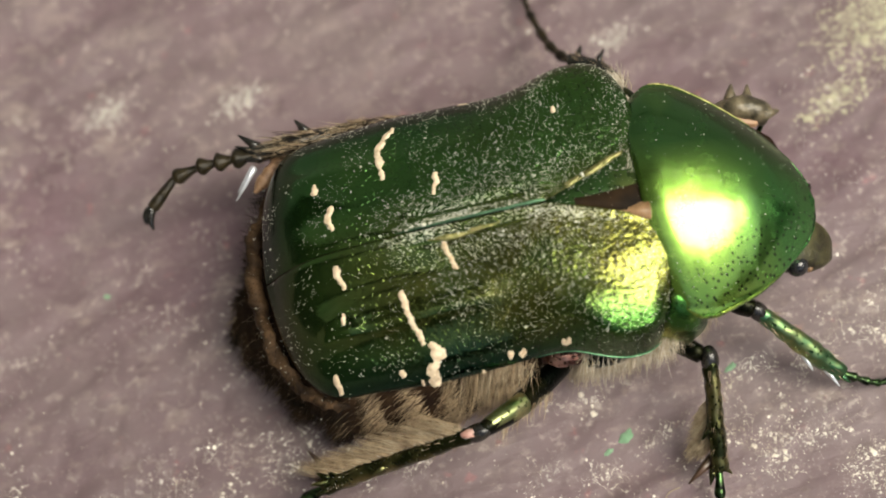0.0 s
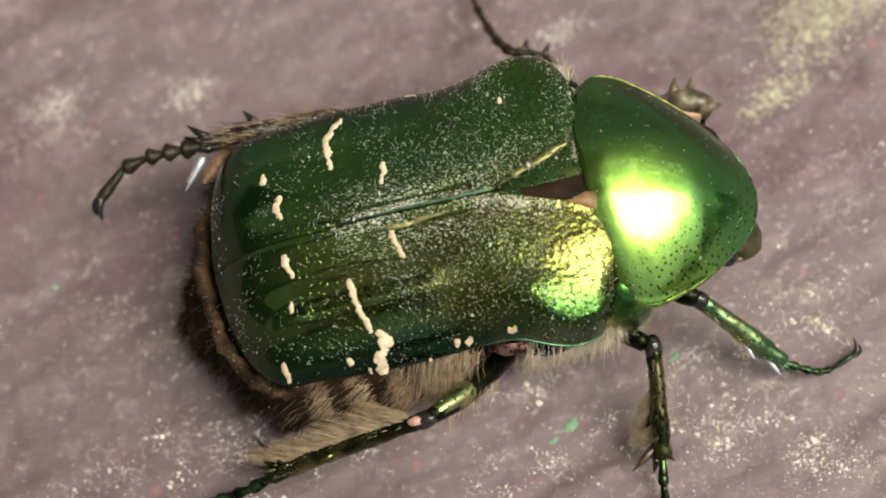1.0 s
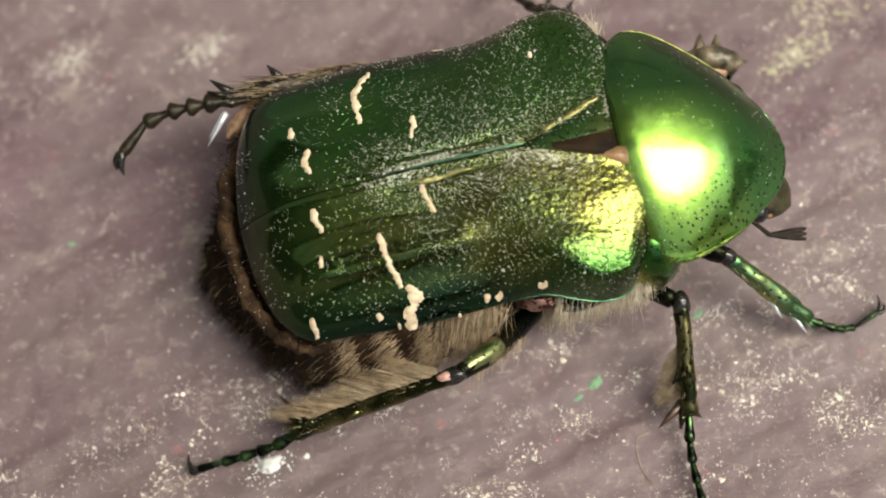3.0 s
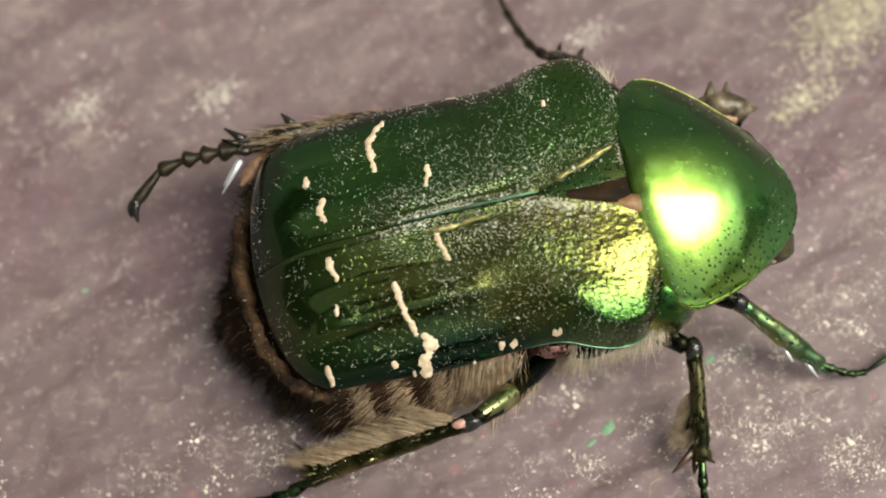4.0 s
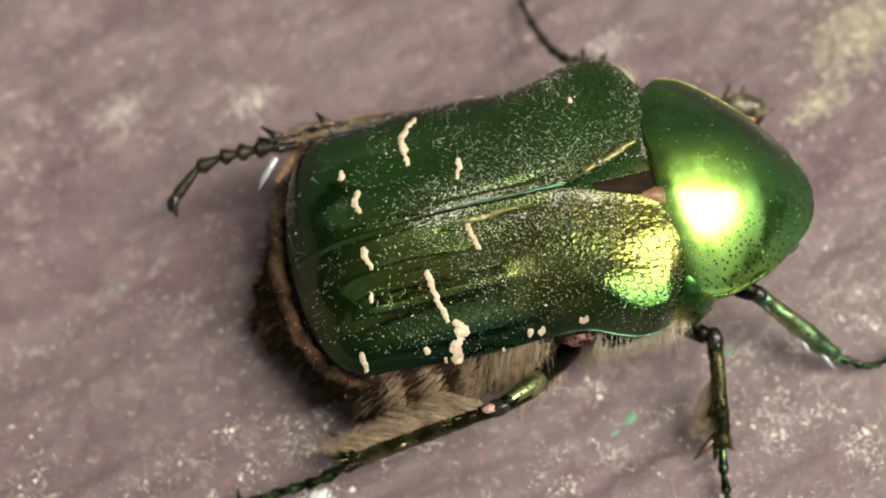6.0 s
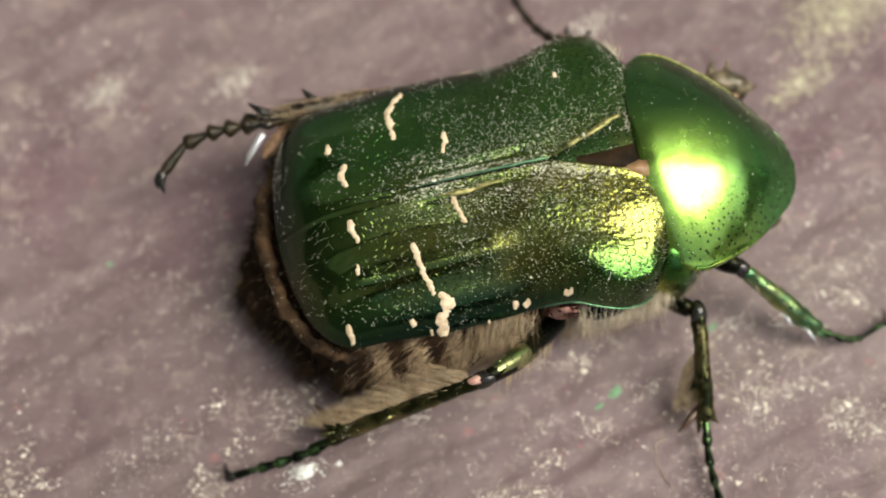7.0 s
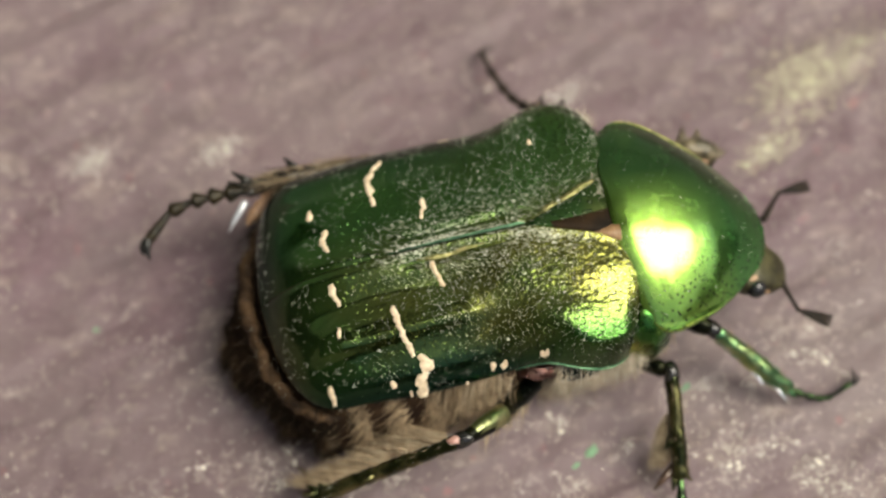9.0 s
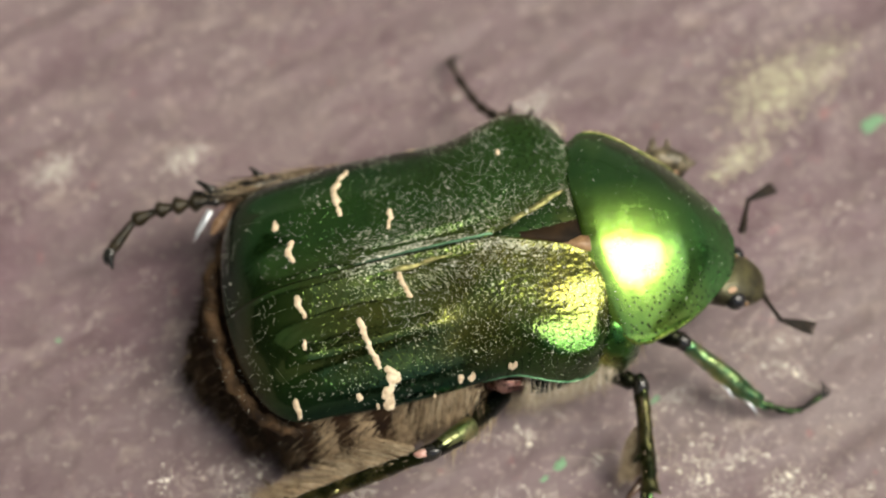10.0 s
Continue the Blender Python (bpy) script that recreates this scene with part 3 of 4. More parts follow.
for n, (wide, points) in enumerate(MARKS):
    mark(points, wide, left_case if points[0][1] > 0 else right_case, n + 1)


def dust(owner, side, count, seed, zone=None):
    """Fine pale grains that lie on a wing case; some stand for its glints."""
    rng = random.Random(seed)
    verts, faces = [], []
    while count:
        u = rng.uniform(-9.0, 3.3)
        v = rng.uniform(e_inner(u) + 0.05, e_wide(u) * 0.985)
        # extra specks on the right disc stand for glints of its pits
        likely = 0.055 + 0.3 * step(-4.5, -2.0, u) * step(2.4, 0.8, u) * step(3.3, 2.3, v) * (side < 0) + 0.16 * step(-7, -1, u) + 0.8 * step(1.6, 0.1, abs(v - 0.3)) * step(-6.0, -3.0, u) * step(2.6, 0.5, u) + 0.4 * noise.noise((u * 0.8, v * 0.8, seed)) + 0.2 * noise.noise((u * 3, v * 3, seed))
        if zone:
            u, v = rng.triangular(*zone[0]), zone[1] + abs(rng.gauss(0, zone[2]))
            v += e_inner(u)
            likely = 0.5 + 0.8 * noise.noise((u * 1.7, v * 3, seed))
        if rng.random() > likely:
            continue
        count -= 1
        r = (0.006 if not zone else 0.009) * math.exp(rng.gauss(0, 0.6)) + 0.005
        c = on_case(u, side * v, 0.004)
        n = len(verts)
        for k in range(4):
            a = k * math.pi / 2 + rng.uniform(0, 1)
            verts.append((c + Vector((r * math.cos(a), r * rng.uniform(0.6, 1.2) * math.sin(a), -0.004))) * MM)
        verts.append((c + Vector((0, 0, r * 0.8))) * MM)
        faces += [(n, n + 1, n + 4), (n + 1, n + 2, n + 4), (n + 2, n + 3, n + 4), (n + 3, n, n + 4)]
    me = bpy.data.meshes.new("dust")
    me.from_pydata(verts, [], faces)
    me.materials.append(DUST)
    ob = new("dust", me)
    ob.parent = owner
    tagged(ob, "fine pale dust and glints", kind="stuff")


dust(left_case, 1, 5400, 5)
dust(right_case, -1, 5600, 6)
dust(left_case, 1, 1000, 25, ((-4.8, -0.6), 0.06, 0.24))
dust(right_case, -1, 900, 26, ((-1.2, 2.6), 0.06, 0.3))
dust(right_case, -1, 420, 27, ((-5.2, -2.6), 0.04, 0.24))


def strew(owner, name, places, seed):
    """The same pale grains on another plate."""
    rng = random.Random(seed)
    verts, faces = [], []
    for c in places:
        r = 0.008 * math.exp(rng.gauss(0, 0.5)) + 0.005
        n = len(verts)
        for k in range(4):
            a = k * math.pi / 2 + rng.uniform(0, 1)
            verts.append((c + Vector((r * math.cos(a), r * math.sin(a), -0.004))) * MM)
        verts.append((c + Vector((0, 0, r * 0.8))) * MM)
        faces += [(n, n + 1, n + 4), (n + 1, n + 2, n + 4), (n + 2, n + 3, n + 4), (n + 3, n, n + 4)]
    me = bpy.data.meshes.new(name)
    me.from_pydata(verts, [], faces)
    me.materials.append(DUST)
    ob = new(name, me)
    ob.parent = owner
    tagged(ob, "fine pale dust and glints", kind="stuff")


def edge_bead(side, owner):
    """The raised pale edge of a wing case, from the notch round the shoulder."""
    us = [-1.2, -0.5, 0.1, 0.6, 1.1, 1.6, 2.1, 2.5, 2.8]
    line = [body(u, side * (e_wide(u) + 0.01) + V0, e_height(u, e_wide(u)) - 0.02) for u in us]
    part("edge_bead", limb(line, [0.015, 0.03, 0.035, 0.04, 0.04, 0.036, 0.03, 0.02, 0.01], 8, 1.0, 4), BEAD, owner, "pale shining edge of the wing case")


edge_bead(1, left_case)
edge_bead(-1, right_case)


def scutellum():
    bm = bmesh.new()
    rows = []
    for i in range(15):
        u = 0.12 + 3.0 * i / 14
        half = e_inner(u) + 0.01
        rows.append([body(u, V0 + half * q, e_height(u, half) - 0.05 + 0.03 * (1 - q * q) - 0.06 * math.exp(-(((q + 0.45) / 0.3) ** 2)) * step(0.8, 2.6, u)) for q in (k / 8 for k in range(-8, 9))])
    sheet(bm, rows)
    ob = part("scutellum", bm, SCUTEL, beetle, "dull green triangular shield between the wing cases")
    strip = bmesh.new()
    rows = []
    for i in range(11):
        u = 1.0 + 2.1 * i / 10
        half = e_inner(u)
        rows.append([body(u, V0 + half * q, e_height(u, half) - 0.045 + up) for q, up in ((-1.0, 0.0), (-0.95, 0.05), (-0.6, 0.03), (-0.05 - 0.3 * (1 - i / 10), 0.025), (0.05 - 0.3 * (1 - i / 10), -0.02))])
    sheet(strip, rows)
    part("seam_strip", strip, STRIP, ob, "dark rusty strip along the shield's edge")
    ridge = limb([body(u, V0 + e_inner(u) + 0.07, e_height(u, e_inner(u) + 0.07) - 0.045) for u in (0.25, 0.9, 1.6, 2.3, 2.8)], [0.02, 0.06, 0.075, 0.065, 0.03], 8, 1.7, 8)
    for v in ridge.verts:
        v.co += Vector((0, noise.noise(v.co * 3.1), noise.noise(v.co * 2.7))) * 0.05
    part("edge_ridge", ridge, RIDGE, left_case, "golden ridge along the wing case's inner edge")
    rng = random.Random(14)
    spots = [(0.2 + 2.9 * rng.random() ** 0.6, rng.uniform(-1, 1)) for _ in range(300)]
    strew(ob, "dust", [body(u, V0 + (e_inner(u) + 0.01) * q, e_height(u, e_inner(u) + 0.01) - 0.03) for u, q in spots], 15)


scutellum()


def ragged(bm, size):
    """An uneven, worn surface."""
    for v in bm.verts:
        v.co += Vector([noise.noise(v.co * 2.7 + Vector((7 * k, 0, 0))) for k in range(3)]) * size
    return bm


lip = limb([body(u, V0 + 0.05, e_height(u, 0.05) + 0.0) for u in (-4.6, -3.6, -2.4, -1.2, -0.2, 0.12)], [0.01, 0.03, 0.045, 0.05, 0.05, 0.03], 8, 1.2, 6)
part("seam_lip", ragged(lip, 0.02), BEAD, left_case, "pale green raised lip along the seam")
# the seam's golden highlight streak, built as a low gold-coloured fold
fold = limb([body(u, V0 - v, e_height(u, v) - 0.035) for u, v in ((-3.7, 0.34), (-3.0, 0.36), (-2.2, 0.33), (-1.4, 0.26))], [0.02, 0.085, 0.085, 0.02], 8, 1.9, 10)
part("seam_glint", ragged(fold, 0.07), RIDGE, right_case, "golden glint beside the seam, built as a fold")

P_TURN = Matrix.Rotation(radians(-9), 3, "Z") @ Matrix.Rotation(radians(3), 3, "X")
P_WIDE = [(0, 3.4), (0.35, 3.7), (0.8, 3.84), (1.6, 3.8), (2.5, 3.48), (3.3, 3.05), (4.1, 2.52), (4.8, 1.92), (5.3, 1.4), (5.6, 0.92), (5.75, 0.5), (5.82, 0.0)]
P_TOP = [(0, 7.42), (0.3, 7.5), (0.8, 7.52), (1.6, 7.4), (2.6, 7.12), (3.5, 6.74), (4.4, 6.15), (5.2, 5.48), (5.82, 4.85)]
P_RIM = [(0, 6.3), (0.8, 6.05), (2, 5.9), (3.5, 5.5), (5.0, 4.9), (5.82, 4.75)]
P_LONG = 5.82


def p_point(s, q, lift=0.0):
    wide = soft(P_WIDE, s, 0.15) if s < 5 else interp(P_WIDE, s)
    rim, top = soft(P_RIM, s), soft(P_TOP, s, 0.2)
    h = rim + (top - rim) * max(0.0, 1 - abs(q) ** 2.4) ** 0.86 + lift
    h += 0.05 * math.exp(-(((abs(q) - 0.98) / 0.025) ** 2))
    y = q * wide - 0.24 * q * q * step(5.0, 3.0, s) - 0.3 * step(2.5, 5.8, s)
    x = s * 0.965 + 0.5 * abs(q) ** 4 * step(2.5, 0, s) - 0.14 * y
    p = P_TURN @ Vector((x, y, h - 5))
    return body(3.05 + p.x, V0 + p.y, 5 + p.z)


def pronotum():
    bm = bmesh.new()
    rows = []
    for i in range(57):
        s = P_LONG * math.sin(i / 56 * math.pi / 2)
        row = [p_point(s, math.sin(k / 32 * math.pi / 2)) for k in range(-32, 33)]
        row = [row[0] + Vector((0.02, 0.35, -0.9)), row[0] + Vector((0.0, 0.02, -0.12))] + row + [row[-1] + Vector((0.0, -0.02, -0.12)), row[-1] + Vector((0.02, -0.35, -0.9))]
        rows.append(row)
    # the base turns down into the body
    rows = [[p + Vector((0.22, 0, -0.45)) for p in rows[0]], [p + Vector((0.0, 0, -0.10)) for p in rows[0]]] + rows
    sheet(bm, rows)
    bmesh.ops.remove_doubles(bm, verts=bm.verts, dist=1e-4)
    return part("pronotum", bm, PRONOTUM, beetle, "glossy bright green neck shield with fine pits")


neck = pronotum()
rng = random.Random(16)
strew(neck, "dust", [p_point(rng.uniform(0.1, 5.2), rng.uniform(-0.9, 0.97), 0.006) for _ in range(170)], 17)


# raised rim; the left side's yellow highlight is put into its colour
for side in (1, -1):
    rim = [p_point(s, side * 0.985, 0.02) for s in (0.7, 1.2, 1.8, 2.4, 3.0, 3.6, 4.2)]
    part("rim_bead", limb(rim, [r * (1.0 if side > 0 else 0.6) for r in (0.02, 0.04, 0.045, 0.045, 0.045, 0.035, 0.015)], 8, 1.0, 4), RIDGE if side > 0 else SIDE, neck, "thin edge of the neck shield, its glint coloured in")


def blob(center, radii, material, name, label, turn=0, lumps=0.0, owner=None, square=1.0):
    bm = bmesh.new()
    bmesh.ops.create_icosphere(bm, subdivisions=3, radius=1)
    m = Matrix.Rotation(radians(turn), 3, "Z")
    for v in bm.verts:
        d = Vector([math.copysign(abs(c) ** square, c) for c in v.co])
        k = 1 + lumps * noise.noise(d * 2.3)
        p = m @ Vector((d.x * radii[0] * k, d.y * radii[1] * k, d.z * radii[2] * k)) + Vector(center)
        v.co = body(*p)
    return part(name, bm, material, owner or beetle, label)


blob((3.6, V0 - 3.45, 4.3), (1.05, 1.25, 2.1), SIDE, "mesepimeron", "bright green side plate before the wing case", turn=-25, lumps=0.12, square=0.85)
blob((3.35, V0 + 3.3, 4.5), (0.6, 0.9, 1.2), SCUTEL, "mesepimeron", "green side plate before the wing case", turn=25)
for side in (1, -1):
    blob((-0.25, V0 + side * 4.3, 4.55), (0.75, 0.36, 0.32), COPPER, "episternum", "coppery side plate under the wing case", turn=side * 8, lumps=0.25)
    blob((1.2, V0 + side * 4.5, 4.35), (1.0, 0.4, 0.5), THIGH, "chest_plate", "dark green plate under the shoulder", turn=side * -6)
edge = limb([body(1.9, V0 - 0.62, 7.37), body(2.5, V0 - 0.8, 7.36), body(2.85, V0 - 0.88, 7.3), body(3.12, V0 - 0.9, 7.2)], [0.03, 0.09, 0.19, 0.3], 10, 1.4, 5)
part("soft_edge", edge, BROWN, beetle, "orange-tan soft edge beside the triangular shield")

A_WIDE = [(-11.2, 0.0), (-11.1, 0.9), (-10.75, 1.8), (-9.9, 2.9), (-8.9, 4.0), (-7.5, 5.05), (-5, 5.35), (-3, 5.05), (-1, 4.3), (1.5, 4.3), (3.5, 4.1), (5, 3.3), (6.6, 2.6), (8, 1.5), (8.3, 0.0)]
A_TOP = [(-11.2, 1.6), (-10.8, 2.4), (-10.0, 3.2), (-9.3, 3.7), (-8.6, 4.1), (-7.5, 5.0), (4, 5.2), (7, 4.6), (8.3, 3.8)]
A_LOW = [(-11.2, 1.2), (-10.8, 0.3), (-9, 0.3), (-7, 0.5), (2, 0.8), (5, 1.6), (8.3, 3.3)]
RINGS = [-9.6, -8.2, -6.9, -5.6, -4.3, -3.1]


def a_point(u, a, lift=0.0):
    k = 0.0
    for r in RINGS:
        k = max(k, math.exp(-(((u - r) / 0.13) ** 2)))
    wide, top, low = soft(A_WIDE, u, 0.1), soft(A_TOP, u, 0.2), soft(A_LOW, u, 0.2)
    c, s = math.cos(a), math.sin(a)
    f = 1 - 0.035 * k
    mid, high = (top + low) / 2, (top - low) / 2
    # The tail's end is drawn in, more so on the left side.
    u += (0.32 + 0.4 * min(1.0, max(0.0, c + 0.3))) * min(1.0, max(0.0, (-8.0 - u) / 2.2))
    return body(u, V0 + (wide * f + lift) * math.copysign(abs(c) ** 0.6, c), mid + (high * f + lift) * math.copysign(abs(s) ** 0.8, s))


def abdomen():
    bm = bmesh.new()
    us = [-11.2 + 19.5 * (1 - math.cos(math.pi * i / 110)) / 2 for i in range(111)]
    sheet(bm, [[a_point(u, 2 * math.pi * k / 40) for k in range(40)] for u in us], True)
    bmesh.ops.remove_doubles(bm, verts=bm.verts, dist=1e-4)
    return part("abdomen", bm, BELLY, beetle, "brown hairy belly with ringed segments")


belly = abdomen()


def tail_rim(name, a0, a1, material, label, grow=0.0):
    """A rounded rim of skin that runs behind the edge of the wing cases."""
    line, radii = [], []
    n = 26
    for k in range(n + 1):
        a = radians(a0 + (a1 - a0) * k / n)
        c, w = math.cos(a), math.sin(a)
        v = 0.2 + (4.35 + grow) * math.copysign(abs(w) ** 0.9, w)
        line.append((-6.4 - (3.25 + grow) * max(0.0, c) ** 0.9, v, 3.95 + 0.3 * grow + 0.09 * v + 0.06 * noise.noise((k * 0.5, a0, 0))))
        radii.append((0.23 + 0.08 * noise.noise((k * 0.45, 3.0, a0))) * (0.35 + 0.65 * min(1.0, 6 * k / n, 6 * (n - k) / n)))
    bm = limb(line, radii, 16, 1.0, 8)
    for v in bm.verts:
        v.co += Vector([noise.noise(v.co * 1.9 + Vector((9 * i, 0, 0))) + 0.5 * noise.noise(v.co * 4.5 + Vector((5 * i, 2, 0))) for i in range(3)]) * (0.16 if grow == 0 else 0.07)
    return part(name, bm, material, belly, label), line


rim_tail, rim_line = tail_rim("tail_rim", -82, 48, TAILRIM, "brown rim of skin round the tail")
rim_side, side_line = tail_rim("tail_rim", 46, 84, WEDGE, "orange-tan rim of skin beside the wing case", 0.42)
rng = random.Random(41)
strew(rim_tail, "dust", [Vector(rng.choice(rim_line)) + Vector((rng.gauss(0, 0.2), rng.gauss(0, 0.25), 0.36)) for _ in range(90)], 42)
nap = []
for _ in range(700):
    c = Vector(rng.choice(rim_line)) + Vector((rng.gauss(0, 0.08), rng.gauss(0, 0.15), 0))
    out = Vector((c.x + 6.4, c.y - 0.2, 0)).normalized()
    k = rng.uniform(-0.6, 1.0)
    nap.append((c + out * 0.33 * math.sin(k) + Vector((0, 0, 0.33 * math.cos(k))), (out * (0.4 + 0.5 * k) + Vector((rng.gauss(0, 0.3), rng.gauss(0, 0.3), 0.1))) * rng.uniform(0.1, 0.26)))
hairs("hair", nap, rim_tail, DARKHAIR, "short brown hairs on the tail's rim", 43, 0.010)
rng = random.Random(4)
coat = []
for _ in range(24000):
    u = rng.uniform(-9.3, -2.2)
    side = -1 if rng.random() < 0.75 else 1
    a = rng.uniform(-0.9, 1.25)
    a = a if side > 0 else math.pi - a
    near = min(abs(u - r - 0.45) for r in RINGS)
    clump = 0.7 + 0.9 * noise.noise((u * 1.3, a * 2.2, 4.0))
    if rng.random() > math.exp(-((near / 0.27) ** 2)) * clump + 0.015:
        continue
    root = a_point(u, a, -0.02)
    long = rng.uniform(0.35, 0.85)
    out = (a_point(u, a, 1.0) - root).normalized()
    coat.append((root, (Vector((-0.8, 0, -0.25)) + out * 0.38 + Vector((rng.gauss(0, 0.12), rng.gauss(0, 0.12), rng.gauss(0, 0.12)))) * long))
tail = []
for _ in range(4200):
    u = rng.choice((-11.2, -10.8, -10.3, -9.75, -9.45, -9.0)) + rng.gauss(0, 0.1)
    a = rng.uniform(-0.3, math.pi + 0.3)
    root = a_point(max(u, -11.1), a, -0.02)
    out = (a_point(max(u, -11.1), a, 1.0) - root).normalized()
    tail.append((root, (out * 0.35 + Vector((-0.6, 0, -0.2)) + Vector((rng.gauss(0, 0.2), rng.gauss(0, 0.2), rng.gauss(0, 0.2)))) * rng.uniform(0.25, 0.6)))
tail = [h for h in tail if h[0][1] < 1.2 or rng.random() < 0.15]
# brown tail hairs, darkened in their colour for the shade round the tail
hairs("hair", tail, belly, DARKHAIR, "short dark hairs at the tail, with shade in their colour", 6, 0.010)
hairs("hair", tail[1::14], belly, HAIR, "short tan hairs at the tail", 16, 0.011)
hairs("hair", [h for h in coat if h[0][0] > -6.7 + rng.gauss(0, 0.5)], belly, HAIR, "coat of tan hairs", 7, 0.010)
# the same coat towards the tail, its shade put into the hair colour
hairs("hair", [h for h in coat if h[0][0] <= -6.7 + rng.gauss(0, 0.5)], belly, DARKHAIR, "dark brown hairs towards the tail, with shade in their colour", 17, 0.010)
fringe = []
for _ in range(4200):
    u = rng.uniform(-2.6, 5.0)
    side = -1 if rng.random() < 0.7 else 1
    if side < 0 and -2.0 < u < -0.1 and rng.random() < 0.85:
        continue
    a = rng.uniform(-0.7, 0.25)
    a = a if side > 0 else math.pi - a
    root = a_point(u, a, -0.02)
    out = (a_point(u, a, 1.0) - root).normalized()
    fringe.append((root, (out * 0.85 + Vector((-0.25, 0, -0.35)) + Vector((rng.gauss(0, 0.2), rng.gauss(0, 0.2), rng.gauss(0, 0.15)))) * rng.uniform(0.35, 0.8)))
for _ in range(420):
    u = rng.gauss(-2.3, 0.4)
    root = body(u, V0 - 4.35 + rng.gauss(0, 0.1), 4.6 + rng.gauss(0, 0.25))
    fringe.append((root, Vector((-0.35, -0.6, -0.45)) * rng.uniform(0.7, 1.3) + Vector((rng.gauss(0, 0.1), rng.gauss(0, 0.1), rng.gauss(0, 0.1)))))
for _ in range(160):
    root = body(3.3 + rng.gauss(0, 0.18), V0 + 3.75 + rng.gauss(0, 0.15), 5.2 + rng.gauss(0, 0.2))
    fringe.append((root, Vector((rng.gauss(0.1, 0.2), 0.7 + rng.gauss(0, 0.15), 0.25 + rng.gauss(0, 0.2))) * rng.uniform(0.3, 0.75)))
tuft = []
for _ in range(150):
    root = body(3.2 + rng.gauss(0, 0.16), V0 + 3.75 + rng.gauss(0, 0.12), 5.45 + rng.gauss(0, 0.15))
    tuft.append((root, Vector((rng.gauss(0.0, 0.25), 0.75 + rng.gauss(0, 0.15), 0.35 + rng.gauss(0, 0.2))) * rng.uniform(0.3, 0.75)))
skirt = []
for _ in range(760):
    u = rng.uniform(0.3, 3.9)
    root = body(u, V0 - 4.45 + rng.gauss(0, 0.1) + 0.5 * step(2.8, 3.9, u), 4.55 + rng.gauss(0, 0.25))
    skirt.append((root, Vector((-0.25, -0.75, -0.25)) * rng.uniform(0.4, 1.0) + Vector((rng.gauss(0, 0.22), rng.gauss(0, 0.14), rng.gauss(0, 0.2)))))
hairs("hair", skirt[::2], belly, PALEHAIR, "pale fringe under the shoulder", 28, 0.010, 0.3)
hairs("hair", skirt[1::2], belly, WHITEHAIR, "whitish hairs in the fringe", 30, 0.009, 0.3)
hairs("hair", tuft, belly, WHITEHAIR, "whitish tuft behind the neck shield", 18, 0.010, 0.1)
collar = []
for _ in range(110):
    k = rng.uniform(0.1, 0.97)
    root = p_point(0.0, k, -0.12) + Vector((-0.02, 0, 0))
    collar.append((root, Vector((-0.22 + rng.gauss(0, 0.06), rng.gauss(0.05, 0.08), 0.12 + rng.gauss(0, 0.05))) * rng.uniform(0.6, 1.3)))
hairs("hair", collar, belly, WHITEHAIR, "short whitish hairs in the joint behind the neck shield", 48, 0.008, 0.1)
curtain = []
for _ in range(560):
    u = rng.gauss(-2.5, 0.5)
    root = body(u, V0 - 4.2 + rng.gauss(0, 0.12), 4.7 + rng.gauss(0, 0.25))
    curtain.append((root, Vector((-0.3, -0.85, -0.25)) * rng.uniform(0.6, 1.35) + Vector((rng.gauss(0, 0.16), rng.gauss(0, 0.1), rng.gauss(0, 0.12)))))
hairs("hair", curtain, belly, HAIR, "tan hairs hanging over the thigh", 19, 0.011, 0.3)
hairs("hair", fringe, belly, PALEHAIR, "fringe of pale hairs on the chest", 8, 0.009, 0.3)


# ---- legs ----
def tarsus(owner, joints, radius, claw_turn, beads=False, material=TARSUS):
    """Beaded foot: a segment between each two joints, then two hooked claws."""
    p = [Vector(j) for j in joints]
    for k, (a, b) in enumerate(zip(p, p[1:])):
        r = radius * (1 - 0.06 * k)
        last = k == len(p) - 2
        shape = [0.42, 0.6, 1.15, 0.95] if beads else [0.62, 0.8, 1.12, 0.9]
        bm = limb([a, a.lerp(b, 0.35), a.lerp(b, 0.78), a.lerp(b, 0.97)], [r * k for k in (shape if not last else [0.5, 0.7, 0.9, 0.85])], 10, 1.0, 3)
        part("tarsal_segment", bm, material, owner, "dark olive foot segment" if material is FOOT else "shiny black-green foot segment")
    end, way = p[-1], (p[-1] - p[-2]).normalized()
    for turn in (-1, 1):
        side = way.cross(Vector((0, 0, 1))).normalized() * turn
        c = Vector(claw_turn)
        pts = [end, end + way * 0.16 + side * 0.07, end + way * 0.26 + side * 0.13 + c * 0.16, end + way * 0.2 + side * 0.15 + c * 0.42]
        for q in pts[1:]:
            q.z = max(q.z, 0.03)
        part("claw", limb(pts, [radius * 0.55, radius * 0.5, radius * 0.34, radius * 0.08], 6, 1.0, 3), DARK, owner, "hooked black claw")


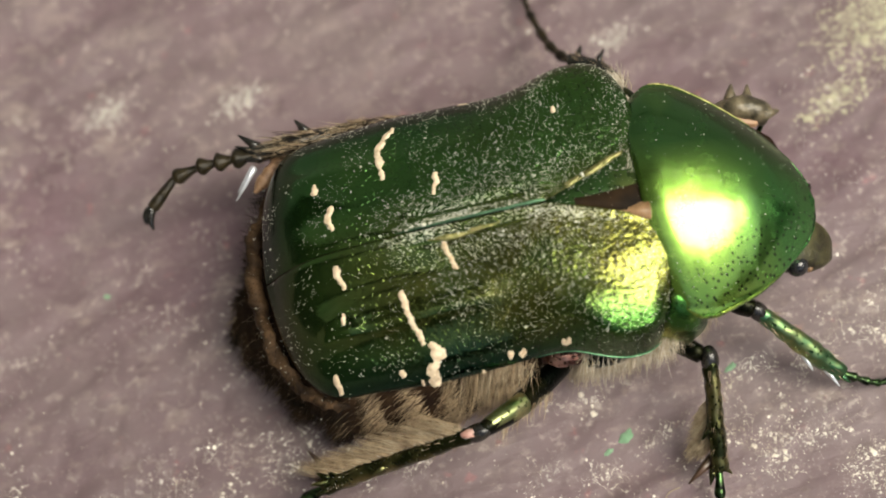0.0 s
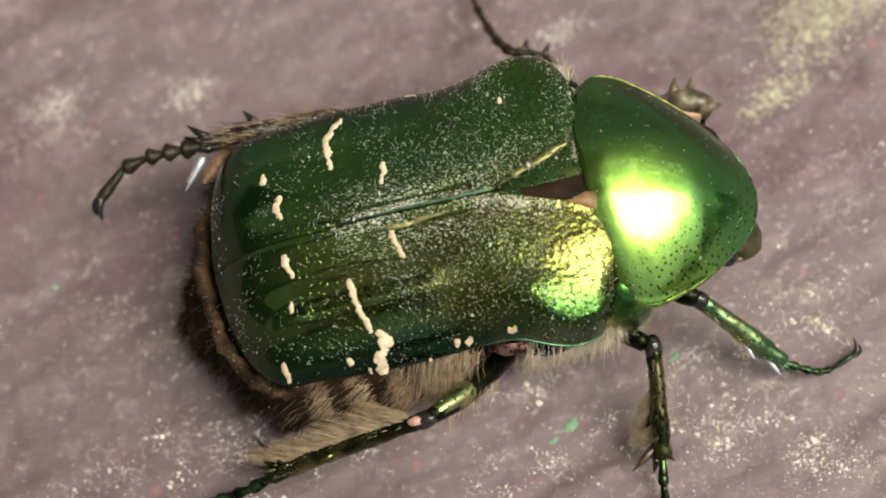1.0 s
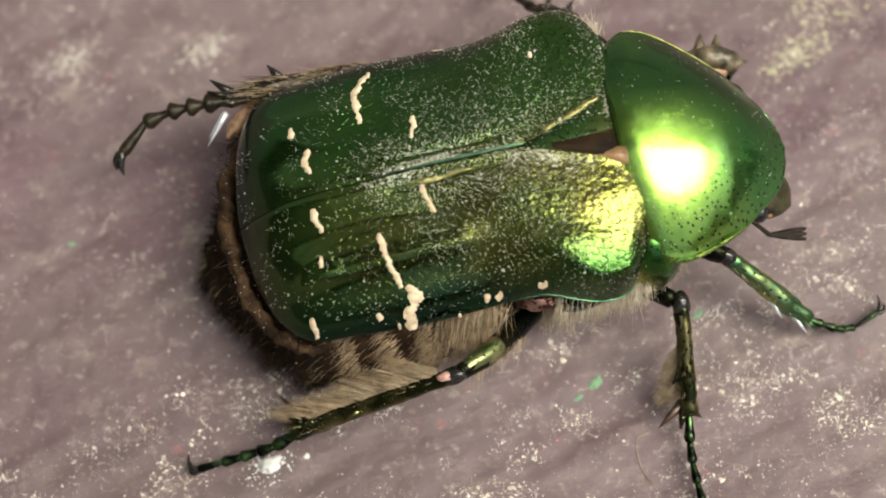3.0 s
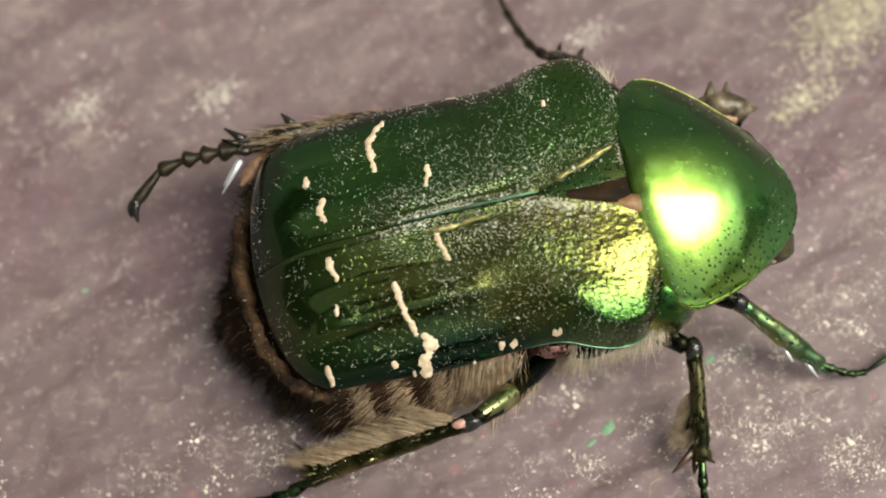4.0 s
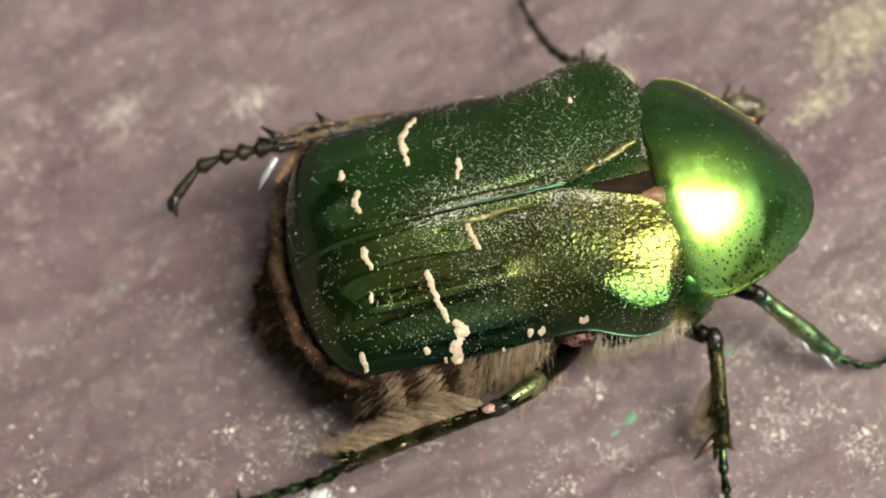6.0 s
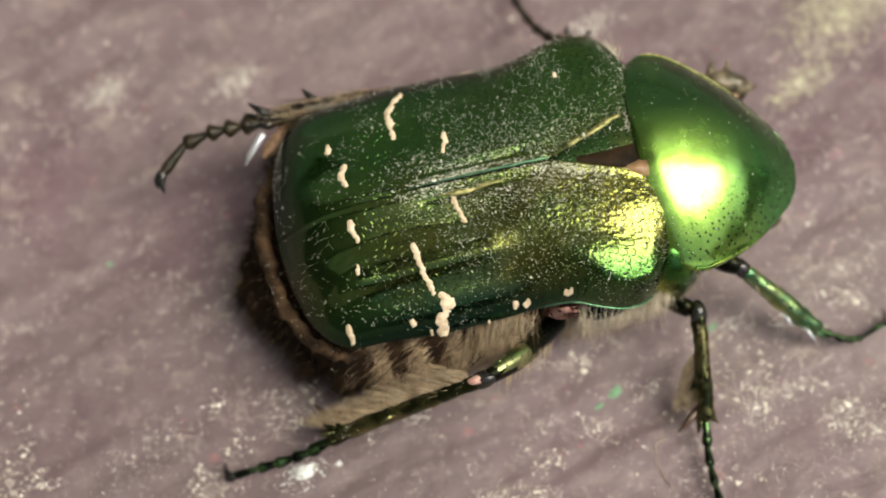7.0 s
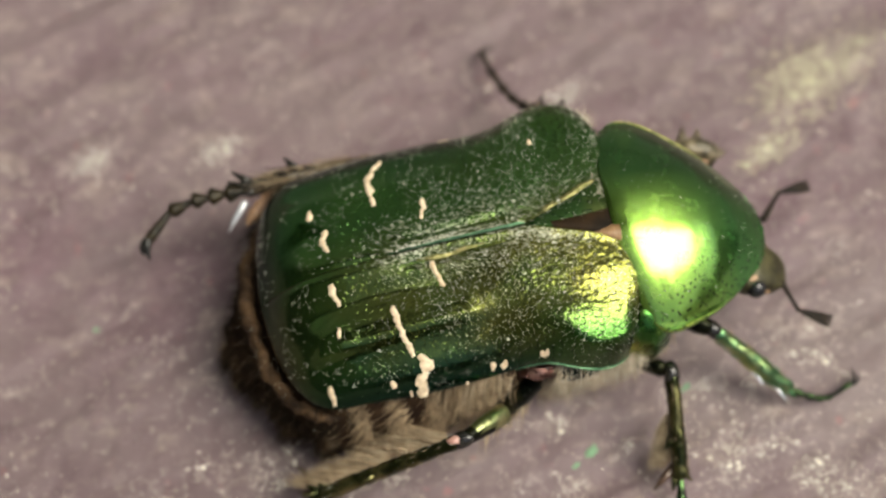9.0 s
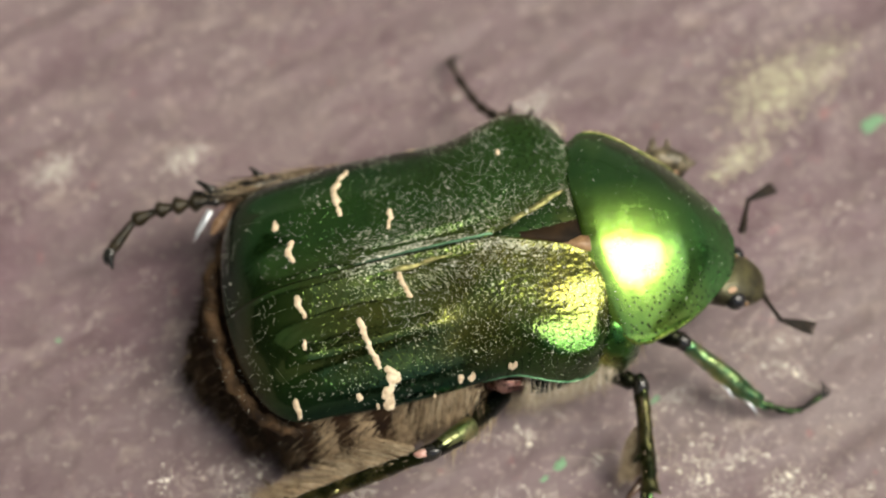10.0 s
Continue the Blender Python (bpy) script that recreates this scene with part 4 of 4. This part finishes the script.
def leg(name, femur, tibia, radii, teeth, spurs, joints, claw, label, shin=LEGS, foot=0.16, spur=SPUR, thigh_mat=THIGH, flat=0.9, stout=1.0):
    """femur and tibia: lines of points; teeth and spurs: pairs of base and tip."""
    thigh = part(name, limb(femur, [r * stout for r in (0.36, 0.42, 0.36, 0.26)][: len(femur)], 12, 0.8, 5), thigh_mat, beetle, label)
    bm = limb(tibia, radii, 14, flat, 8)
    for v in bm.verts:
        v.co += Vector((noise.noise(v.co * 3.1), noise.noise(v.co * 3.3 + Vector((5, 0, 0))), noise.noise(v.co * 3.2 + Vector((0, 9, 0))))) * 0.07
    for a, b in teeth:
        spike(bm, a, b, radii[-1] * 0.55)
    part("tibia", bm, shin, thigh, "ridged shin with teeth")
    knee = bmesh.new()
    bmesh.ops.create_icosphere(knee, subdivisions=3, radius=radii[0] * 1.08)
    way = (Vector(tibia[1]) - Vector(tibia[0])).normalized()
    for v in knee.verts:
        v.co += way * v.co.dot(way) * 0.6 + Vector(tibia[0]) + Vector((0, 0, 0.05 * noise.noise(v.co * 4)))
    part("knee", knee, DARK, thigh, "glossy black knee joint")
    for a, b in spurs:
        bm = bmesh.new()
        spike(bm, a, b, 0.19 if spur is BRISTLE else 0.12)
        part("spur", bm, spur, thigh, "pointed spur")
    tarsus(thigh, joints, foot, claw, foot > 0.3, FOOT if shin is DARK else TARSUS)
    bristles = []
    line = [Vector(p) for p in tibia]
    for _ in range(60):
        k = rng.uniform(0.2, len(line) - 1.001)
        way = (line[int(k) + 1] - line[int(k)]).normalized()
        root = line[int(k)].lerp(line[int(k) + 1], k % 1)
        out = way.cross(Vector((rng.gauss(0, 1), rng.gauss(0, 1), rng.gauss(0, 1)))).normalized()
        bristles.append((root + out * radii[1] * 0.8, way * 0.28 + out * 0.16))
    hairs("bristle", bristles, thigh, HAIR, "short brown bristles", 12, 0.012, 0.0)
    return thigh


hind_right = leg("hind_leg", [(0.3, -3.2, 2.2), (-1.3, -4.5, 2.9), (-2.25, -5.35, 3.75), (-3.32, -5.9, 4.2)],
    [(-3.47, -5.92, 4.15), (-5.0, -5.92, 3.5), (-6.8, -5.82, 2.45), (-8.75, -5.75, 1.35)], [0.28, 0.28, 0.31, 0.33],
    [((-8.6, -5.9, 1.5), (-9.15, -6.05, 1.55)), ((-6.6, -5.9, 2.7), (-7.1, -6.15, 2.75)), ((-8.6, -5.6, 1.6), (-9.0, -5.35, 1.75)), ((-8.5, -5.7, 1.6), (-9.25, -5.75, 1.85)), ((-8.3, -5.55, 1.7), (-8.75, -5.1, 1.9))], [((-8.5, -5.45, 1.5), (-9.2, -4.4, 1.5)), ((-8.6, -5.6, 1.2), (-9.35, -5.2, 0.9))],
    [(-8.75, -5.75, 1.25), (-9.67, -5.95, 0.9), (-10.25, -5.95, 0.72), (-10.85, -5.95, 0.55), (-11.5, -5.94, 0.4), (-12.35, -5.95, 0.25)], (-0.1, 1, 0.0),
    "black and gold hind leg with a hairy shin", LEGS, 0.215, BRISTLE, THIGH, 0.9, 1.2)
spot = bmesh.new()
bmesh.ops.create_icosphere(spot, subdivisions=2, radius=1)
for v in spot.verts:
    v.co = Vector((v.co.x * 0.26, v.co.y * 0.15, v.co.z * 0.1)) * (1 + 0.5 * noise.noise(v.co * 2)) + Vector((-3.74, -5.95, 4.36))
part("thigh_band", limb([(-3.08, -5.78, 4.14), (-2.7, -5.58, 4.0), (-2.3, -5.37, 3.82), (-1.9, -5.13, 3.58)], [0.32, 0.38, 0.42, 0.44], 12, 0.84, 5), BAND, hind_right, "pale green-gold band on the thigh")
part("joint_skin", spot, PINK, hind_right, "pink skin at the knee joint")
grains = []
for _ in range(110):
    k = rng.random()
    grains.append(Vector((-3.6, -5.92, 4.2)).lerp(Vector((-8.7, -5.75, 1.4)), k) + Vector((rng.gauss(0, 0.05), rng.gauss(0, 0.14), 0.29)))
strew(hind_right, "dust", grains, 61)
comb = []
for _ in range(650):
    k = rng.random()
    root = Vector((-3.9, -5.85, 4.25)).lerp(Vector((-8.6, -5.6, 1.5)), k) + Vector((0, rng.uniform(0.0, 0.25), rng.uniform(-0.1, 0.2)))
    comb.append((root, Vector((-1.15, 0.6 - 0.15 * k, 0.12)) * rng.uniform(0.7, 1.2) + Vector((rng.gauss(0, 0.08), rng.gauss(0, 0.08), rng.gauss(0, 0.12)))))
for _ in range(70):
    k = rng.random()
    root = Vector((-0.9, -4.5, 3.2)).lerp(Vector((-2.6, -5.5, 4.0)), k) + Vector((rng.gauss(0, 0.12), -0.25, rng.gauss(-0.1, 0.1)))
    comb.append((root, Vector((-0.25, -0.55, -0.25)) * rng.uniform(0.5, 1.1) + Vector((rng.gauss(0, 0.1), rng.gauss(0, 0.08), rng.gauss(0, 0.1)))))
hairs("hair", comb[::3] + comb[1::3], hind_right, HAIR, "comb of long tan hairs", 9, 0.015, 0.12)
hairs("hair", comb[2::3], hind_right, PALEHAIR, "paler hairs in the comb", 29, 0.013, 0.12)

hind_left = leg("hind_leg", [(-1.0, 3.4, 3.4), (-2.0, 4.4, 3.9), (-3.0, 4.9, 4.4), (-3.6, 5.0, 4.6)],
    [(-3.7, 5.0, 4.6), (-5.4, 5.0, 4.75), (-7.25, 4.94, 5.0), (-8.83, 4.87, 4.9)], [0.22, 0.28, 0.31, 0.34],
    [((-6.96, 5.19, 5.1), (-7.3, 5.72, 5.2)), ((-8.64, 5.08, 5.0), (-9.28, 5.68, 5.1)), ((-8.68, 4.87, 5.0), (-9.47, 5.33, 5.0)), ((-8.58, 4.67, 5.0), (-9.31, 4.75, 4.95))], [((-8.93, 4.5, 4.7), (-9.83, 3.67, 4.1)), ((-8.97, 4.57, 4.6), (-9.74, 3.97, 4.1))],
    [(-8.87, 4.84, 4.9), (-9.54, 4.92, 4.85), (-10.15, 4.98, 4.75), (-10.78, 5.01, 4.65), (-11.65, 4.88, 4.5), (-12.6, 4.1, 4.2)], (-0.1, -1, -0.5),
    "raised dark hind leg with a hairy brown shin", DARK, 0.31)
comb = []
for _ in range(680):
    root = Vector((-4.0, 4.8, 4.7)).lerp(Vector((-8.07, 4.94, 5.05)), rng.random()) + Vector((0, rng.uniform(-0.45, 0.25), rng.uniform(0.1, 0.4)))
    comb.append((root, Vector((-0.9, 0.12, 0.0)) * rng.uniform(0.5, 1.1) + Vector((rng.gauss(0, 0.06), rng.gauss(0, 0.1), rng.gauss(0, 0.08)))))
hairs("hair", comb[::3], hind_left, DARKHAIR, "dark hairs in the comb", 11, 0.014, 0.1)
hairs("hair", comb[1::3], hind_left, HAIR, "comb of long tan hairs", 10, 0.015, 0.1)
hairs("hair", comb[2::3], hind_left, PALEHAIR, "paler hairs in the comb", 13, 0.012, 0.1)

middle_right = leg("middle_leg", [(2.2, -2.8, 2.6), (3.2, -3.8, 2.8), (4.0, -4.6, 3.0)],
    [(4.25, -4.85, 3.0), (4.15, -5.75, 2.45), (4.02, -6.85, 1.75), (3.88, -7.9, 1.02)], [0.28, 0.29, 0.31, 0.31],
    [((3.95, -6.6, 1.8), (3.45, -7.05, 1.7)), ((3.9, -7.75, 1.1), (4.25, -8.15, 1.0)), ((3.7, -7.8, 1.0), (3.45, -8.35, 0.85))], [((3.75, -7.5, 1.1), (2.72, -8.18, 0.9))],
    [(3.84, -7.95, 0.98), (3.68, -8.75, 0.66), (3.62, -9.4, 0.5), (3.61, -10.06, 0.38), (3.64, -10.68, 0.28), (3.73, -11.4, 0.2)], (0.8, -0.4, 0),
    "green and gold middle leg with black joints", LEGS, 0.17, BRISTLE)
comb = []
for _ in range(700):
    k = 0.04 + 0.62 * rng.random()
    root = Vector((4.15, -5.75, 2.3)).lerp(Vector((3.88, -7.9, 0.9)), k) + Vector((-0.2, 0, rng.uniform(-0.3, 0.05)))
    comb.append((root, Vector((-0.62, -0.42, -0.5)) * rng.uniform(0.5, 1.15) * (0.55 + 0.9 * math.sin(math.pi * k / 0.66)) + Vector((rng.gauss(0, 0.05), rng.gauss(0, 0.06), rng.gauss(0, 0.05)))))
hairs("hair", comb[::4], middle_right, HAIR, "tan fringe on the shin", 39, 0.011, 0.1)
hairs("hair", comb[1::4] + comb[2::4] + comb[3::4], middle_right, PALEHAIR, "paler hairs in the fringe", 40, 0.010, 0.1)
leg("middle_leg", [(2.6, 3.0, 2.8), (3.3, 4.3, 3.2), (3.6, 5.2, 3.5)],
    [(3.6, 5.3, 3.5), (3.2, 6.0, 3.3), (2.7, 6.5, 3.0), (2.3, 6.8, 2.8)], [0.22, 0.26, 0.3, 0.3],
    [((2.5, 6.8, 2.9), (2.75, 7.3, 3.0)), ((3.0, 6.2, 3.2), (3.45, 6.75, 3.4))], [((2.3, 6.9, 2.7), (1.9, 7.5, 2.3))],
    [(2.28, 6.85, 2.75), (1.95, 7.5, 2.25), (1.72, 8.2, 1.8), (1.55, 9.1, 1.3), (1.38, 10.2, 0.8), (1.32, 11.2, 0.42)], (1, 0.1, -0.1),
    "black middle leg with a beaded foot", DARK, 0.19, BRISTLE)
leg("front_leg", [(5.0, -2.6, 3.2), (5.5, -3.3, 3.4), (5.95, -3.6, 3.35)],
    [(6.12, -3.68, 3.22), (6.9, -4.3, 2.5), (7.7, -4.98, 1.75), (8.5, -5.6, 1.05)], [0.28, 0.34, 0.40, 0.30],
    [((8.4, -5.6, 1.05), (8.78, -6.0, 0.85))], [((7.3, -4.85, 1.9), (7.55, -5.6, 1.7)), ((7.95, -5.35, 1.35), (8.36, -6.12, 1.05))],
    [(8.55, -5.62, 1.0), (9.0, -5.82, 0.75), (9.4, -5.98, 0.55), (9.75, -6.06, 0.45), (10.1, -6.04, 0.38), (10.95, -5.7, 0.3)], (0.25, 1, -0.1),
    "metallic green front leg with toothed shin", FRONT, 0.15, SPUR)
front_left = leg("front_leg", [(5.2, 2.2, 3.4), (5.8, 2.9, 3.6), (6.2, 3.2, 3.6)],
    [(6.2, 3.25, 3.6), (6.81, 3.16, 3.95), (7.41, 3.11, 3.9), (8.06, 2.86, 3.6)], [0.28, 0.4, 0.52, 0.42],
    [((6.98, 3.46, 4.0), (7.18, 4.11, 4.0)), ((7.51, 3.31, 3.9), (7.71, 4.01, 3.9)), ((8.06, 2.91, 3.6), (8.59, 2.97, 3.5))], [],
    [(7.86, 2.61, 3.5), (7.44, 2.16, 2.8), (7.1, 2.0, 1.9), (6.8, 1.7, 1.2), (6.5, 1.5, 0.6), (6.1, 1.0, 0.3)], (0, -1, 0),
    "brown-green front leg with three broad teeth", OLIVE, 0.13, SPUR)

part("shin_lining", limb([(6.51, 2.81, 3.85), (7.04, 2.76, 3.85), (7.66, 2.56, 3.75)], [0.1, 0.26, 0.12], 10, 1.0, 4), WEDGE, front_left, "orange-tan lining under the shin")

# ---- head and feelers, which move ----
HEAD = (7.3, -1.65, 4.1)


def head():
    bm = bmesh.new()
    rows = []
    a0 = radians(-16)
    for i in range(15):
        s = i / 14
        x = -0.3 + 2.2 * s
        wide = interp([(0, 1.0), (0.4, 1.02), (0.7, 0.86), (0.9, 0.62), (1, 0.3)], s)
        top = interp([(0, 0.35), (0.5, 0.15), (0.8, -0.3), (0.93, -0.6), (1, -0.95)], s)
        low = interp([(0, -0.7), (0.3, -1.0), (0.7, -1.2), (1, -1.05)], s)
        row = []
        for k in range(24):
            a = 2 * math.pi * k / 24
            y = wide * math.copysign(abs(math.cos(a)) ** 0.7, math.cos(a))
            z = (top + low) / 2 + (top - low) / 2 * math.copysign(abs(math.sin(a)) ** 0.7, math.sin(a))
            row.append((HEAD[0] + x * math.cos(a0) - y * math.sin(a0), HEAD[1] + x * math.sin(a0) + y * math.cos(a0), HEAD[2] + z))
        rows.append(row)
    made = sheet(bm, rows, True)
    bm.faces.new(made[-1])
    ob = part("head", bm, HEADSHELL, beetle, "small dark olive-brown head with a flat snout", at=HEAD)
    for side in (1, -1):
        y = side * 0.84
        eye = bmesh.new()
        bmesh.ops.create_icosphere(eye, subdivisions=3, radius=0.37)
        for v in eye.verts:
            v.co = v.co * 1.0 + Vector((HEAD[0] + 0.75 * math.cos(a0) - y * math.sin(a0), HEAD[1] + 0.75 * math.sin(a0) + y * math.cos(a0), HEAD[2] - 0.35))
        part("eye", eye, EYE, ob, "glossy black eye", at=HEAD)
        cheek = bmesh.new()
        bmesh.ops.create_icosphere(cheek, subdivisions=3, radius=0.12)
        for v in cheek.verts:
            v.co = v.co + Vector((HEAD[0] + 1.15 * math.cos(a0) - y * math.sin(a0), HEAD[1] + 1.15 * math.sin(a0) + y * math.cos(a0), HEAD[2] - 0.55))
        brow = bmesh.new()
        bmesh.ops.create_icosphere(brow, subdivisions=3, radius=1)
        for v in brow.verts:
            v.co = Vector((v.co.x * 0.3, v.co.y * 0.2, v.co.z * 0.14)) + Vector((HEAD[0] + 0.55 * math.cos(a0) - 0.72 * y * math.sin(a0), HEAD[1] + 0.55 * math.sin(a0) + 0.72 * y * math.cos(a0), HEAD[2] + 0.0))
        part("brow", brow, WEDGE, ob, "orange-tan patch over the eye", at=HEAD)
        part("cheek", cheek, BROWN, ob, "rusty brown cheek", at=HEAD)
    return ob


def feeler(root, side):
    """A feeler along +x from its root: a stout first joint, a thin stalk, and a club of three leaves."""
    pts = [(0, 0, 0), (0.3, 0.02 * side, 0.04), (1.0, 0.14 * side, 0.04), (1.55, 0.2 * side, 0)]
    pts = [tuple(Vector(p) + Vector(root)) for p in pts]
    ob = part("antenna", limb(pts, [0.15, 0.13, 0.075, 0.085], 8, 1.0, 3), ANTENNA, beetle, "thin dark feeler with a leafy club", at=root)
    for k in (-1, 0, 1):
        a = Vector(pts[-1]) + Vector((-0.04, 0, 0))
        way = Vector((math.cos(0.13 * k - 0.6 * side), math.sin(0.13 * k - 0.6 * side), 0.04 * k))
        club = limb([a, a + way * 0.4, a + way * 0.9, a + way * 1.25], [0.06, 0.09, 0.10, 0.05], 8, 1.0, 3)
        part("club_leaf", club, ANTENNA, ob, "dark club leaf", at=root)
    return ob


the_head = head()
ROOT_R, ROOT_L = (9.2, -2.2, 3.3), (9.4, -0.05, 3.3)
feeler_right, feeler_left = feeler(ROOT_R, -1), feeler(ROOT_L, 1)


def motions():
    """The head nods out and in; the feelers fold out towards the end."""
    out = [(0, -0.15), (0.4, -1.1), (0.8, -0.8), (1.2, -0.4), (1.6, -1.0), (2.0, -0.7), (2.2, -0.5), (3.4, -0.4), (3.8, -0.3), (4.2, -1.1), (4.6, -1.1), (5.0, -0.25), (5.4, -1.1),
           (6.8, -1.1), (7.2, -1.0), (7.6, -0.6), (8.0, -0.3), (9.0, 0.1), (10.0, 0.4)]
    walk(the_head, [(t, pose((HEAD[0] + d) * MM, (HEAD[1] - 0.25 * d) * MM, HEAD[2] * MM)) for t, d in out])
    # seconds, turn from straight ahead, and how far the stalk is drawn in under the head
    right = [(0, -52, 2.2), (1.6, -52, 2.2), (2.0, -42, 1), (3.5, -42, 1), (3.9, -52, 2.2), (7.1, -52, 2.2), (7.4, -52, 1), (7.6, -72, 0.6), (7.8, -76, 0.2), (8.2, -68, 0), (9.0, -66, 0), (10.0, -60, 0)]
    left = [(0, 150, 0), (7.4, 150, 0), (7.6, 105, 0), (7.8, 68, 0), (8.0, 52, 0), (8.6, 48, 0), (9.0, 40, 0), (9.4, 42, 0), (10.0, 54, 0)]

    def shift(t):
        return float(np.interp(t, [r[0] for r in out], [r[1] for r in out]))

    def rows(root, turns):
        return [(t, pose((root[0] + shift(t) - 0.45 - 1.66 * tuck) * MM, (root[1] - 0.25 * (shift(t) - 0.45) + 1.6 * max(0.0, tuck - 1)) * MM, root[2] * MM, 0, 12, a)) for t, a, tuck in turns]

    walk(feeler_right, rows(ROOT_R, right))
    walk(feeler_left, rows(ROOT_L, left))


motions()
